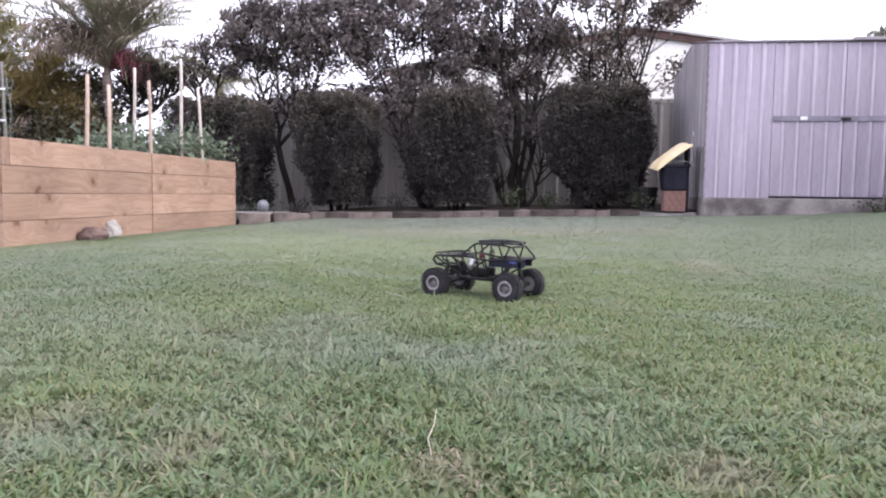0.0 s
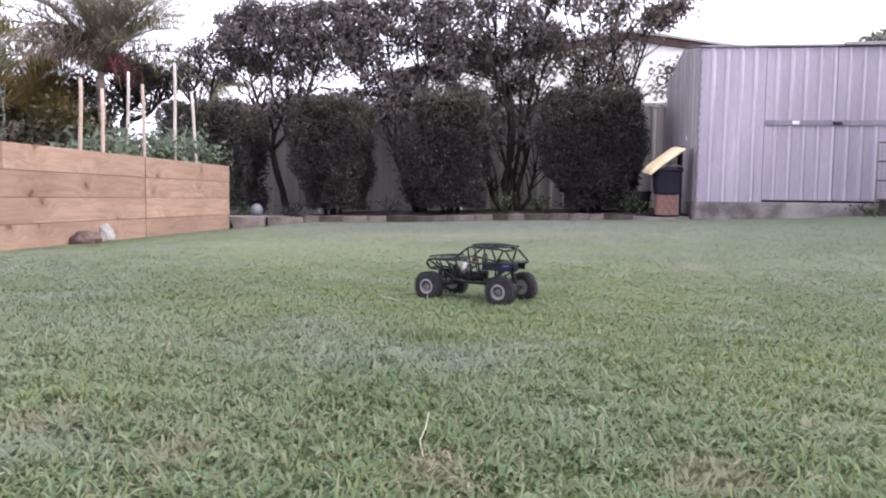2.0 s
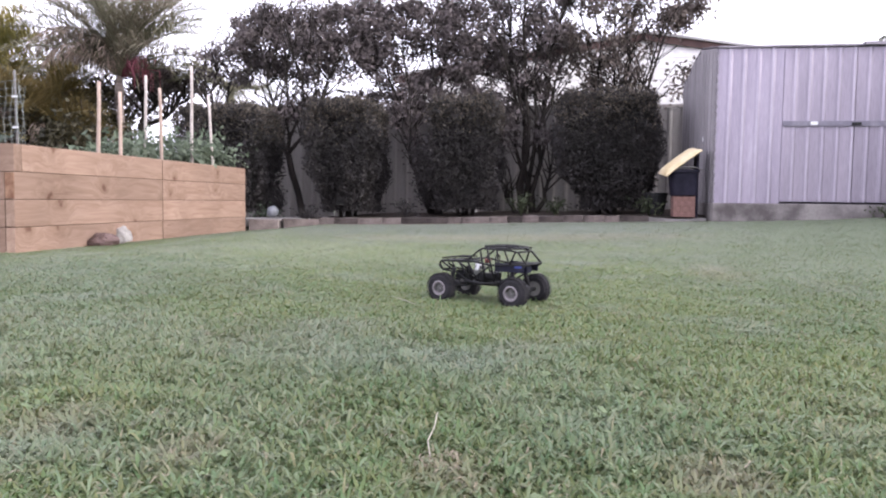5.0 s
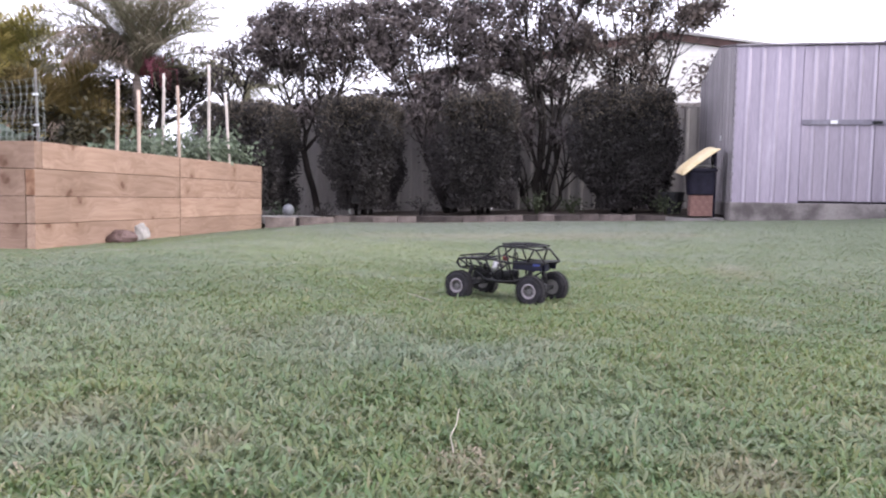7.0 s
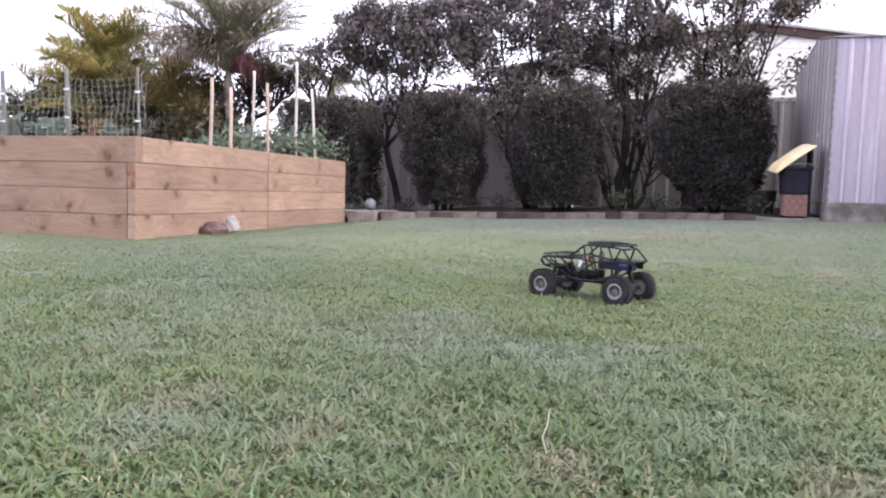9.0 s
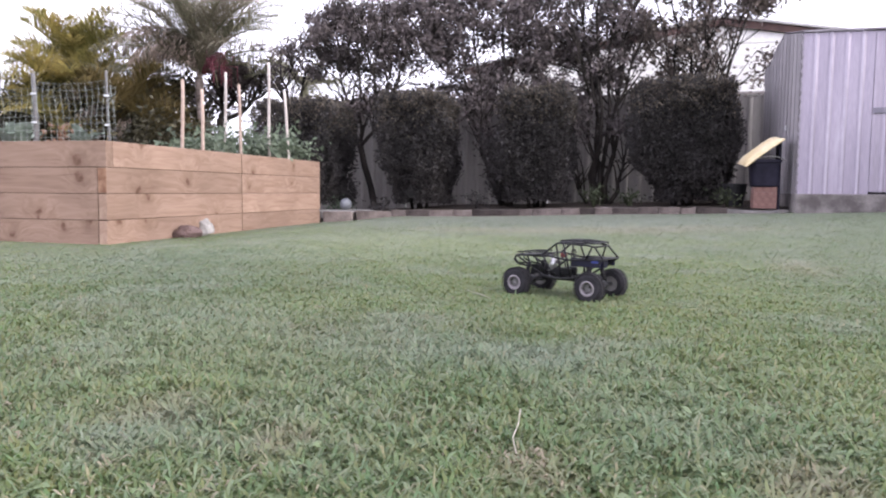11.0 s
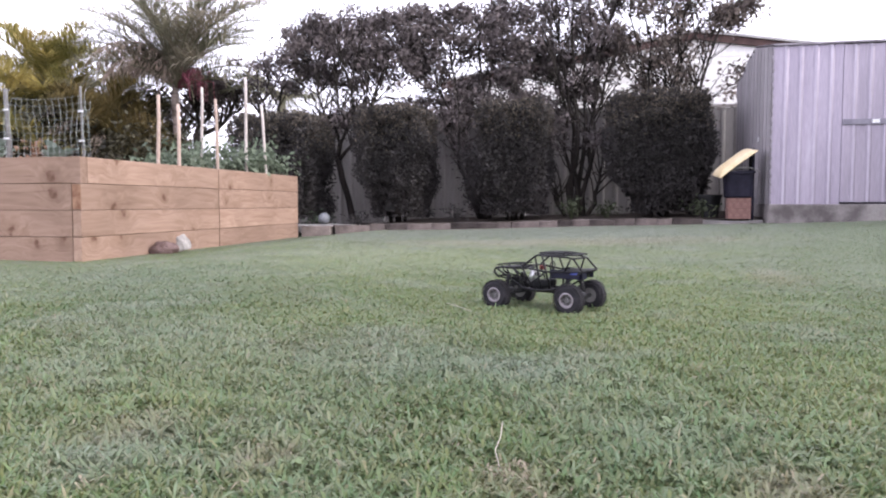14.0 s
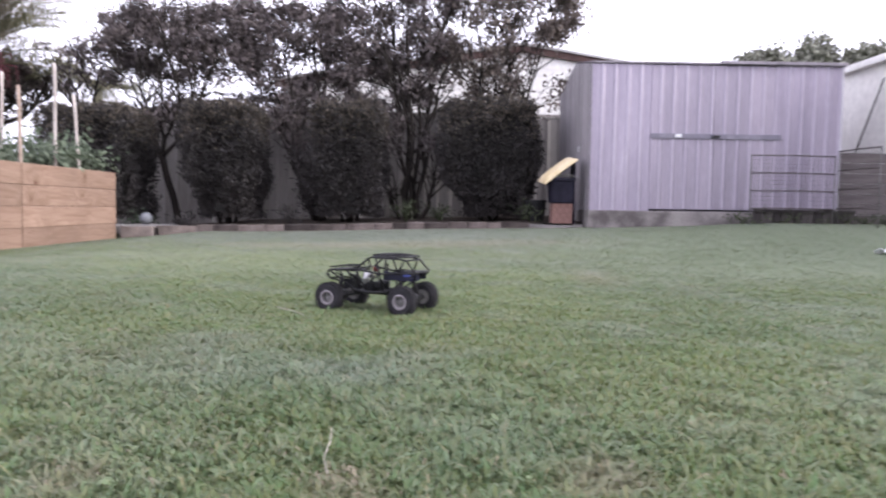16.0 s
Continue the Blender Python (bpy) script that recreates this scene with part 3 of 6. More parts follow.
def blades(name, n, wide=False, seed=1, patches=(), material=None, size=1.0, slim=1.0):
    """Short leaning grass blades, each bent once; thicker and taller sown where one stands close by."""
    r = np.random.default_rng(seed)
    m = n * 2
    ys = np.linspace(0.55, 9.4, 400)
    sown = np.cumsum(ys * np.interp(ys, (0.5, 1.3, 2, 3, 4.5, 7, 9.4), (52, 50, 36, 17, 7, 3, 2)))
    y = np.interp(r.random(m), sown / sown[-1], ys)
    x = 0.49 + y * (r.uniform(-0.92, 0.6, m) + r.normal(0, 0.16, m))
    if wide:
        x, y = r.uniform(-8, 6.5, m), r.uniform(-4, 9.2, m)
        near = r.random(m) < 0.3
        x, y = np.where(near, r.normal(0.4, 1.3, m), x), np.where(near, r.normal(0.9, 1.0, m), y)
    if patches:
        pick = r.integers(0, len(patches), m)
        px, py, pr = np.array(patches).T
        x, y = px[pick] + pr[pick] * r.normal(0, 0.6, m), py[pick] + pr[pick] * r.normal(0, 0.45, m)
    bedded = ((x < -3.27) & (y > 4.87)) | (y > np.interp(x, (-3.3, -2.95, -2.55, 2.3, 5.5), (8.85, 8.93, 9.2, 9.0, 8.6)))
    x, y = x[~bedded][:n], y[~bedded][:n]
    n = len(x)
    clump = np.sin(7.1 * x + 3.3 * y) * np.sin(6.3 * y - 2.1 * x) + 0.6 * np.sin(2.3 * x - 3.1 * y + 1.0)
    tuft = np.array([noise.noise((a * 9, c * 9, 0)) for a, c in zip(x, y)])
    l = size * np.interp(y, (0.5, 2, 3.5, 5, 7, 9.4), (0.03, 0.0245, 0.0155, 0.009, 0.0065, 0.006)) * r.uniform(0.5, 1.4, n) * (1 + 0.2 * clump + 0.75 * tuft)
    w = size * slim * np.interp(y, (0.5, 2, 3.5, 5, 7, 9.4), (0.005, 0.0052, 0.006, 0.0075, 0.0095, 0.011))
    a = r.uniform(0, 2 * np.pi, n)
    d = np.stack((np.cos(a), np.sin(a), np.zeros(n)), 1)
    s = np.stack((-np.sin(a), np.cos(a), np.zeros(n)), 1)
    lean = r.uniform(1.3, 2.0, n)[:, None] if patches else (r.uniform(0.55, 1.6, n) + np.interp(y, (2, 3.5, 5), (0, 0.2, 0.55)))[:, None]
    p = np.stack((x, y, ground_z(x, y) + (0.009 if patches else -0.003)), 1)
    z = np.array([0, 0, 1.0])
    wd = (w * r.uniform(0.6, 1.4, n))[:, None] * 0.5
    L = l[:, None]
    mid = p + L * 0.5 * (d * np.sin(lean * 0.7) + z * np.cos(lean * 0.7))
    tip = mid + L * 0.5 * (d * np.sin(lean * 1.4) + z * np.cos(lean * 1.4))
    v = np.empty((n, 5, 3))
    v[:, 0], v[:, 1], v[:, 2], v[:, 3], v[:, 4] = p - s * wd * 0.7, p + s * wd * 0.7, mid - s * wd, mid + s * wd, tip
    base = (np.arange(n) * 5)[:, None]
    loops = (base + np.array([0, 1, 3, 2, 2, 3, 4])).ravel()
    ob = raw(name, v.reshape(-1, 3), np.tile([4, 3], n), loops, material or M_GRASS)
    return tagged(ob, "dry straw-coloured clippings in thin lawn patches" if patches else "short mown green lawn grass blades with paler patches", "grass", kind="stuff")


blades("grass", 420000, seed=1)
blades("grass", 210000, wide=True, seed=6)
blades("grass", 9000, seed=9, size=1.7, slim=0.4, material=M_GRASS_PALE)


def rosettes(name, n, y0, y1, size, seed, material, label, k=7, slim=0.16, rise=(0.15, 0.7), up=0.008):
    """Stars of broad leaves among the grass, each leaf bent over at its tip."""
    r = np.random.default_rng(seed)
    y = np.sqrt(r.uniform(y0 * y0, y1 * y1, n))
    x = 0.49 + y * r.uniform(-1.0, 0.62, n)
    X, Y = np.repeat(x, k), np.repeat(y, k)
    a = r.uniform(0, 2 * np.pi, n * k)
    l = size * r.uniform(0.55, 1.35, n * k)
    d = np.stack((np.cos(a), np.sin(a), r.uniform(*rise, n * k)), 1)
    d /= np.linalg.norm(d, axis=1, keepdims=True)
    s = np.stack((-np.sin(a), np.cos(a), r.uniform(-0.4, 0.4, n * k)), 1)
    p = np.stack((X, Y, ground_z(X, Y) + up), 1) + r.normal(0, 0.15 * size, (n * k, 3)) * (1, 1, 0.3)
    L, w = l[:, None], (l * slim)[:, None]
    mid = p + d * L * 0.55
    tip = p + d * L
    tip[:, 2] -= r.uniform(0.1, 0.5, n * k) * l
    v = np.stack((p - s * w * 0.5, p + s * w * 0.5, mid + s * w, mid - s * w, tip), 1)
    base = (np.arange(n * k) * 5)[:, None]
    ob = raw(name, v.reshape(-1, 3), np.tile([4, 3], n * k), (base + np.array([0, 1, 2, 3, 3, 2, 4])).ravel(), material)
    return tagged(ob, label, "weeds" if name == "weed" else "grass", kind="stuff")


TUFT = "broad-bladed green turf tufts in the mown lawn"
rosettes("grass_tuft", 4200, 0.6, 2.3, 0.028, 53, M_GRASS, TUFT, 6, 0.072, (0.3, 1.6), 0.006)
rosettes("grass_tuft", 1500, 0.6, 2.3, 0.032, 54, M_GRASS_PALE, TUFT, 4, 0.055, (0.3, 1.6), 0.008)
rosettes("grass_tuft", 3600, 2.3, 4.4, 0.02, 55, M_GRASS, TUFT, 5, 0.1, (0.2, 0.9), 0.003)
rosettes("weed", 420, 0.6, 2.0, 0.024, 51, M_WEED, "low broad-leaved weeds growing among the grass")
rosettes("weed", 300, 2.0, 4.0, 0.02, 52, M_WEED, "low broad-leaved weeds growing among the grass")
r0 = random.Random(12)
spots = [(0.345, 1.17, 0.05)] * 10 + [ (-0.5, 1.35, 0.06), (1.0, 1.5, 0.08), (0.0, 2.6, 0.12), (-0.6, 1.0, 0.05)]
for _ in range(240):
    yy = 0.8 + 6.5 * r0.random() ** 1.6
    spots.append((0.49 + yy * r0.uniform(-0.9, 0.6), yy, r0.uniform(0.03, 0.16) * (0.6 + 0.25 * yy)))
blades("dry_grass", 2600, seed=7, size=1.1, slim=0.45, patches=spots, material=M_STRAW)

# ---- garden border: soil, edging stones, fence ----
def kerb_y(x):
    return float(np.interp(x, (-3.25, -2.92, -2.55, 2.3), (8.98, 8.98, 9.28, 9.1)))


soil_bm = bmesh.new()
sx = np.linspace(-11.5, 6.2, 60)
sy = np.linspace(0, 1, 14)
grid = []
for x in sx:
    y0 = kerb_y(x) + 0.03 if x > -3.25 else 9.0
    row = []
    for s in sy:
        y = y0 + (12.05 - y0) * s
        row.append(soil_bm.verts.new((x, y, gz(x, min(y, 9.2)) + 0.055 + 0.05 * s + 0.02 * noise.noise((x * 3, y * 3, 0)))))
    grid.append(row)
for a, b in zip(grid, grid[1:]):
    for k in range(len(sy) - 1):
        soil_bm.faces.new((a[k], b[k], b[k + 1], a[k + 1]))
tagged(part("garden_soil", soil_bm, M_SOIL), "dark mulched soil of the garden border", "soil", kind="structure")

FENCE_Y, FENCE_TOP = 12.0, 1.91
fence = thing("fence", (0, FENCE_Y, 0), "cream sheet-steel boundary fence with ribbed panels", "fence", kind="structure")


def ribbed(bm, x0, x1, z0, z1, pitch, rib, depth, y=0.0, top=None):
    """A sheet of pans and raised ribs standing in the xz plane, facing -y."""
    xs = []
    x = x0
    while x < x1 - 1e-6:
        for dx, dy in ((0, 0), (pitch - 2.6 * rib, 0), (pitch - 1.8 * rib, -depth), (pitch - 0.8 * rib, -depth)):
            if x + dx < x1:
                xs.append((x + dx, y + dy))
        x += pitch
    xs.append((x1, y))
    top = top or (lambda x: z1)
    lo = [bm.verts.new((a, b, z0)) for a, b in xs]
    hi = [bm.verts.new((a, b, top(a))) for a, b in xs]
    for i in range(len(xs) - 1):
        bm.faces.new((lo[i], lo[i + 1], hi[i + 1], hi[i]))
    return bm


def solid(ob, thick):
    m = ob.modifiers.new("thickness", "SOLIDIFY")
    m.thickness, m.offset = thick, 1.0
    return ob


for i in range(5):
    x0 = -5.44 + 2.38 * i
    solid(part("fence_panel", ribbed(bmesh.new(), x0 + 0.02, x0 + 2.34, -0.1, FENCE_TOP - 0.03, 0.2, 0.03, 0.018), M_FENCE, fence), 0.004)
    box_part("fence_post", (x0, 0, 0.95), (0.05, 0.05, 1.86), M_CAP, fence, 0.004)
    box_part("fence_cap", (x0 + 1.19, 0, FENCE_TOP), (2.33, 0.05, 0.05), M_CAP, fence, 0.006)

edging = thing("garden_edging", (0, 0, 0), "row of weathered edging stones along the border", "edging", kind="structure")
brick_meshes = []
for k in range(6):
    bm = box(bmesh.new(), (0, 0.035, -0.025), (1, 0.18, 0.15), 0.0)
    bmesh.ops.subdivide_edges(bm, edges=bm.edges, cuts=1)
    for v in bm.verts:
        v.co += Vector([0.06 * noise.noise(v.co * 5 + Vector((k * 9.1 + j * 3, 0, 0))) * (0.5 if j == 0 else 0.24) for j in range(3)])
    me = bpy.data.meshes.new("brick")
    bm.to_mesh(me)
    bm.free()
    brick_meshes.append(me)
x, count = -3.285, 0
r = random.Random(4)
while x < 2.28:
    w = r.uniform(0.36, 0.46) if x < -2.5 else r.uniform(0.17, 0.34) if x < 1.35 else r.uniform(0.4, 0.55)
    if x + w > 2.3:
        w = 2.3 - x
        if w < 0.1:
            break
    me = brick_meshes[count % 6].copy()
    me.transform(Matrix.Diagonal((w - 0.006, 1, 1, 1)))
    me.materials.append(M_BRICK_PINK if r.random() < 0.12 else M_BRICK if x < 1.35 else M_CONC)
    b = new("brick", me)
    ya, yb = kerb_y(x), kerb_y(x + w)
    low = 0.0 if x < 1.35 else -0.035
    b.matrix_world = Matrix.Translation((x + w / 2, (ya + yb) / 2 + r.uniform(-0.012, 0.012), max(gz(x + w / 2, 9.1) + 0.018, float(np.interp(x + w / 2, (-3.2, -2.5, -2.2), (0.085, 0.1, 0.09)))) + low + r.uniform(-0.006, 0.006))) @ pose(0, 0, 0, r.uniform(-3, 3), r.uniform(-1, 1), math.degrees(math.atan2(yb - ya, w)))
    b.parent = edging
    x += w
    count += 1

paving = thing("garden_paving", (0, 0, 0), "pale worn concrete pavers behind the edging stones", "paving", kind="structure")
for x0, x1, y0, y1 in ((-4.0, -3.56, 9.12, 9.8), (-3.55, -3.23, 9.12, 9.68), (-3.22, -2.86, 9.26, 9.68), (-3.55, -3.23, 9.69, 10.25), (-3.22, -2.9, 9.69, 10.2)):
    box_part("paver", ((x0 + x1) / 2, (y0 + y1) / 2, 0.084), (x1 - x0, y1 - y0, 0.1), M_CONC, paving, 0.008)

# ---- timber raised bed ----
BX, BY, BF, BL, BTOP = -3.29, 4.85, 8.845, -5.9, 0.77
bed = thing("raised_bed", (BX, BY, 0), "tall raised garden bed of new treated-pine sleepers", "raised bed")
JOINT = 6.87
for k in range(4):
    zc = BTOP - 0.1 - 0.2 * k
    for a, b in ((BY + (0.08 if k == 0 else 0.002), JOINT - 0.008), (JOINT + 0.008, BF)):
        box_part("sleeper", (-0.0375 - 0.002 * (k % 2), (a + b) / 2 - BY, zc), (b - a, 0.075, 0.197), M_PINE, bed, 0.004, Euler((0, 0, radians(90))).to_matrix())
    box_part("sleeper", ((BL - BX) / 2 - (0.04 if k == 0 else 0.084), 0.0375 + 0.002 * (k % 2), zc), (BX - BL + (0.08 if k == 0 else 0.002), 0.075, 0.197), M_PINE, bed, 0.004)
    box_part("sleeper", ((BL - BX) / 2 - 0.04, BF - BY - 0.0375, zc), (BX - BL - 0.09, 0.075, 0.197), M_PINE, bed, 0.004)
    box_part("sleeper", (BL - BX - 0.04, (BF - BY) / 2, zc), (BF - BY - 0.16, 0.075, 0.197), M_PINE, bed, 0.004, Euler((0, 0, radians(90))).to_matrix())
for k in range(1, 4):
    box_part("end_grain", (-0.0375 - 0.002 * (k % 2), 0.0, BTOP - 0.1 - 0.2 * k), (0.069, 0.006, 0.184), M_PINE_ROT if k == 1 else M_PINE_END, bed, 0.001, None, "darker sawn sleeper end")
fill = bmesh.new()
box(fill, ((BL + BX) / 2, (BY + BF) / 2, 0.33), (BX - BL - 0.17, BF - BY - 0.18, 0.66))
rows = []
for i in range(26):
    rows.append([fill.verts.new((BL + 0.0 + (BX - 0.078 - BL) * i / 25, BY + 0.08 + (BF - BY - 0.16) * j / 36, 0.685 + 0.03 * noise.noise((i * 0.7, j * 0.6, 3)))) for j in range(37)])
for a, b in zip(rows, rows[1:]):
    for j in range(36):
        fill.faces.new((a[j], b[j], b[j + 1], a[j + 1]))
tagged(part("bed_soil", fill, M_SOIL), "dark soil filling the timber bed", "soil", kind="structure")

# ---- stakes, tomato plants, netting ----
stake_bm = tube(bmesh.new(), [(0, 0, -0.6), (0.004, 0, 0.2), (-0.003, 0.004, 0.8), (0, 0, 1.0)], [0.017, 0.017, 0.016, 0.015], 6)
stake_mesh = bpy.data.meshes.new("garden_stake")
stake_bm.to_mesh(stake_mesh)
stake_bm.free()
pale_mesh = stake_mesh.copy()
stake_mesh.materials.append(M_STAKE)
pale_mesh.materials.append(M_STAKE_PALE)
STAKES = ((-3.45, 6.07, 1.4, -1), (-3.45, 6.42, 1.36, 0), (-3.9, 7.6, 1.715, -1), (-3.45, 7.155, 1.51, 1), (-3.45, 7.785, 1.84, 0), (-3.45, 8.31, 1.595, 3))
for x, y, top, lean in STAKES:
    pale = y > 7.5
    s = new("garden_stake", pale_mesh if pale else stake_mesh)
    s.matrix_world = pose(x, y, top - 1.0, 0.5 * lean, lean, 40 * x)
    tagged(s, "bleached whitish plant stake among the tomato leaves" if pale else "pale brown hardwood plant stake in the bed soil", "stake", "stakes in the bed")


def plant(name, at, height, spread, n, size, material, label, category, group=""):
    """A soft plant: stems that fan out, and leaflets in drooping sprays along them."""
    t = thing(name, at, label, category, group)
    stems = bmesh.new()
    pts, outs = [], []
    for i in range(9):
        a = rng.uniform(0, 2 * math.pi)
        rr = spread * rng.uniform(0.35, 1.0)
        h = height * rng.uniform(0.55, 1.05)
        end = np.array((rr * math.cos(a), rr * math.sin(a), h))
        mid = np.array((end[0] * 0.35, end[1] * 0.35, h * 0.6))
        tube(stems, [(0, 0, -0.04), mid, end], [0.007, 0.006, 0.003], 5)
        for j in range(n // 9):
            s = rng.uniform(0.25, 1.0)
            p = mid * s * 2 if s < 0.5 else mid + (end - mid) * (s - 0.5) * 2
            spray = rng.normal(size=3) * np.array((1, 1, 0.55)) * size * 1.6
            pts.append(p + spray)
            outs.append((math.cos(a), math.sin(a), -0.4))
    part("stem", stems, material, t)
    leaves("foliage", np.array(pts), size, size * 0.5, material, t, up=-0.25, out=np.array(outs), outness=0.5)
    return t


for x, y, h, sp in ((-3.8, 6.7, 0.16, 0.22), (-3.8, 6.98, 0.22, 0.25), (-3.8, 7.28, 0.27, 0.27), (-3.62, 7.75, 0.42, 0.33), (-4.05, 7.7, 0.4, 0.32), (-3.62, 8.2, 0.48, 0.34), (-3.56, 8.55, 0.34, 0.25)):
    plant("tomato_plant", (x, y, 0.69), h, sp, 400, 0.075, M_TOMATO, "leafy green tomato plant growing round the stakes", "plant", "tomato plants")


def broad_plant(at, size, count, seed):
    """A low rosette of large ruffled leaves on short stalks."""
    r5 = random.Random(seed)
    t = thing("cabbage_plant", at, "broad pale-green leafy vegetable plant behind netting", "plant", "leafy vegetables")
    for k in range(count):
        a = 2.4 * k + r5.uniform(-0.3, 0.3)
        rise = r5.uniform(1.05, 1.6)
        L, Wd = size * r5.uniform(0.8, 1.15), size * r5.uniform(0.65, 0.85)
        bm = bmesh.new()
        grid_ = []
        for i in range(9):
            u = i / 8
            e = rise - 0.8 * u * u
            cx_ = L * (0.15 + u) * math.cos(0.5 * (rise + e))
            cz_ = L * (0.15 + u) * math.sin(0.5 * (rise + e)) + 0.02
            half = Wd * 0.5 * math.sin(math.pi * min(0.98, 0.08 + 0.86 * u ** 0.8)) ** 0.8
            row_ = []
            for j in range(7):
                v_ = (j - 3) / 3
                lift_ = 0.22 * half * v_ * v_ + 0.012 * math.sin(9 * u + 5 * v_ + k) * abs(v_)
                row_.append(bm.verts.new((cx_ * math.cos(a) - half * v_ * math.sin(a), cx_ * math.sin(a) + half * v_ * math.cos(a), cz_ + lift_)))
            grid_.append(row_)
        for p, q in zip(grid_, grid_[1:]):
            for j in range(6):
                f = bm.faces.new((p[j], p[j + 1], q[j + 1], q[j]))
                f.smooth = True
        part("leaf", bm, M_CABBAGE, t)
    return t


for k, (x, y, size, count) in enumerate(((-5.2, 5.55, 0.27, 12), (-4.85, 5.65, 0.28, 13), (-4.12, 5.6, 0.2, 9), (-5.55, 5.75, 0.27, 10))):
    broad_plant((x, y, 0.69), size, count, 60 + k)

plant("squash_plant", (-4.42, 5.72, 0.69), 0.3, 0.05, 60, 0.055, M_DRYLEAF, "withered orange-brown plant behind netting", "plant")
net = thing("netting_fence", (-3.34, 4.95, 0.69), "grey garden netting on posts along the bed", "netting")
NETX = (0.0, -0.66, -1.29, -1.95, -2.5)
for i, dx in enumerate(NETX):
    bm = tube(bmesh.new(), [(dx, 0, -0.3), (dx + 0.01 * (i % 2), 0, 0.2), (dx - 0.008, 0, 0.61)], 0.0165 if i else 0.009, 6)
    part("post", bm, M_POST, net)
    for zc in (0.2, 0.42):
        box_part("tie", (dx + 0.004, -0.018, zc + 0.03 * (i % 2)), (0.045, 0.012, 0.014), M_PAPER, net, 0.003)


def netting(a, b, z0, z1, cell, sag):
    """Thin strands in squares between two posts, sagging a little."""
    bm = bmesh.new()
    a, b = Vector(a), Vector(b)
    n = max(2, round((b - a).length / cell))
    rows_ = max(2, round((z1 - z0) / cell))

    def at(u, v):
        p = a.lerp(b, u)
        h = z0 + (z1 - z0) * v
        bow = sag * 4 * u * (1 - u)
        return Vector((p.x + 0.008 * math.sin(9 * v + 5 * u), p.y - 0.012 * math.sin(6 * u + 4 * v), h - bow * v))
    for i in range(n + 1):
        tube(bm, [at(i / n, j / 5) for j in range(6)], 0.0014, 4, False)
    for j in range(rows_ + 1):
        tube(bm, [at(i / 8, j / rows_) for i in range(9)], 0.0014, 4, False)
    return bm


part("net", netting((0.03, -0.02, 0), (-0.66, -0.02, 0), 0.06, 0.545, 0.055, 0.03), M_WIRE, net, "square grey garden netting")
part("net", netting((-0.66, -0.02, 0), (-1.29, -0.02, 0), 0.06, 0.5, 0.055, 0.02), M_WIRE, net, "square grey garden netting")
part("net", netting((-1.29, -0.02, 0), (-1.95, -0.02, 0), 0.06, 0.5, 0.055, 0.02), M_WIRE, net, "square grey garden netting")
part("net", netting((-1.95, -0.02, 0), (-2.5, -0.02, 0), 0.06, 0.5, 0.055, 0.02), M_WIRE, net, "square grey garden netting")
part("net", netting((0.02, 0.0, 0), (0.03, 0.045, 0), 0.06, 0.5, 0.055, 0.03), M_WIRE, net, "square grey garden netting")

# ---- stones by the bed ----


def stone(name, at, size, material, label, seed, turn=0, tip=0):
    bm = bmesh.new()
    bmesh.ops.create_icosphere(bm, subdivisions=3, radius=1)
    for v in bm.verts:
        f = 1 + 0.35 * noise.noise(v.co * 1.3 + Vector((seed, 0, 0))) + 0.1 * noise.noise(v.co * 4 + Vector((0, seed, 0)))
        v.co = Vector((v.co.x * size[0] * f, v.co.y * size[1] * f, max(v.co.z, -0.55) * size[2] * f))
    ob = part(name, bm, material)
    ob.matrix_world = pose(*at, 0, tip, turn)
    return tagged(ob, label, "stone")


stone("rock", (-3.18, 5.72, 0.035), (0.115, 0.08, 0.075), M_ROCK, "rough brown rock lying against the timber bed", 2.0, 20)
stone("flat_stone", (-3.06, 5.82, 0.065), (0.06, 0.035, 0.085), M_PALE_ROCK, "pale grey stone propped beside the brown rock", 5.0, 30, -15)

ball = bmesh.new()
bmesh.ops.create_uvsphere(ball, u_segments=24, v_segments=14, radius=0.082)
for f in ball.faces:
    f.smooth = True
ball = tagged(part("garden_ball", ball, M_BALL), "grey-blue ball lying on the garden border", "ball")
ball.location = (-3.33, 9.85, 0.216)

# ---- steel shed ----
SX0, SX1, SY, SD, SZ0, SZ1, RIDGE = 2.345, 5.36, 8.95, 2.25, 0.415, 2.17, 2.33
slab = box(bmesh.new(), ((SX0 + SX1) / 2 + 0.03, SY + SD / 2 - 0.02, 0.2), (SX1 - SX0 + 0.12, SD + 0.12, 0.43), 0.015)
tagged(part("concrete_slab", slab, M_SLAB), "stained concrete slab under the shed", "slab", kind="structure")
shed = thing("garden_shed", (SX0, SY, SZ0), "pale galvanised ribbed-steel garden shed with double doors", "shed")
W, HH = SX1 - SX0, SZ1 - SZ0
D0, D1 = 3.05 - SX0, 4.6 - SX0
solid(part("front_wall", ribbed(bmesh.new(), 0, D0 + 0.004, 0, HH, 0.155, 0.024, 0.012), M_SHED, shed), 0.003)
solid(part("front_wall", ribbed(bmesh.new(), D1 - 0.004, W, 0, HH, 0.155, 0.024, 0.012), M_SHED, shed), 0.003)
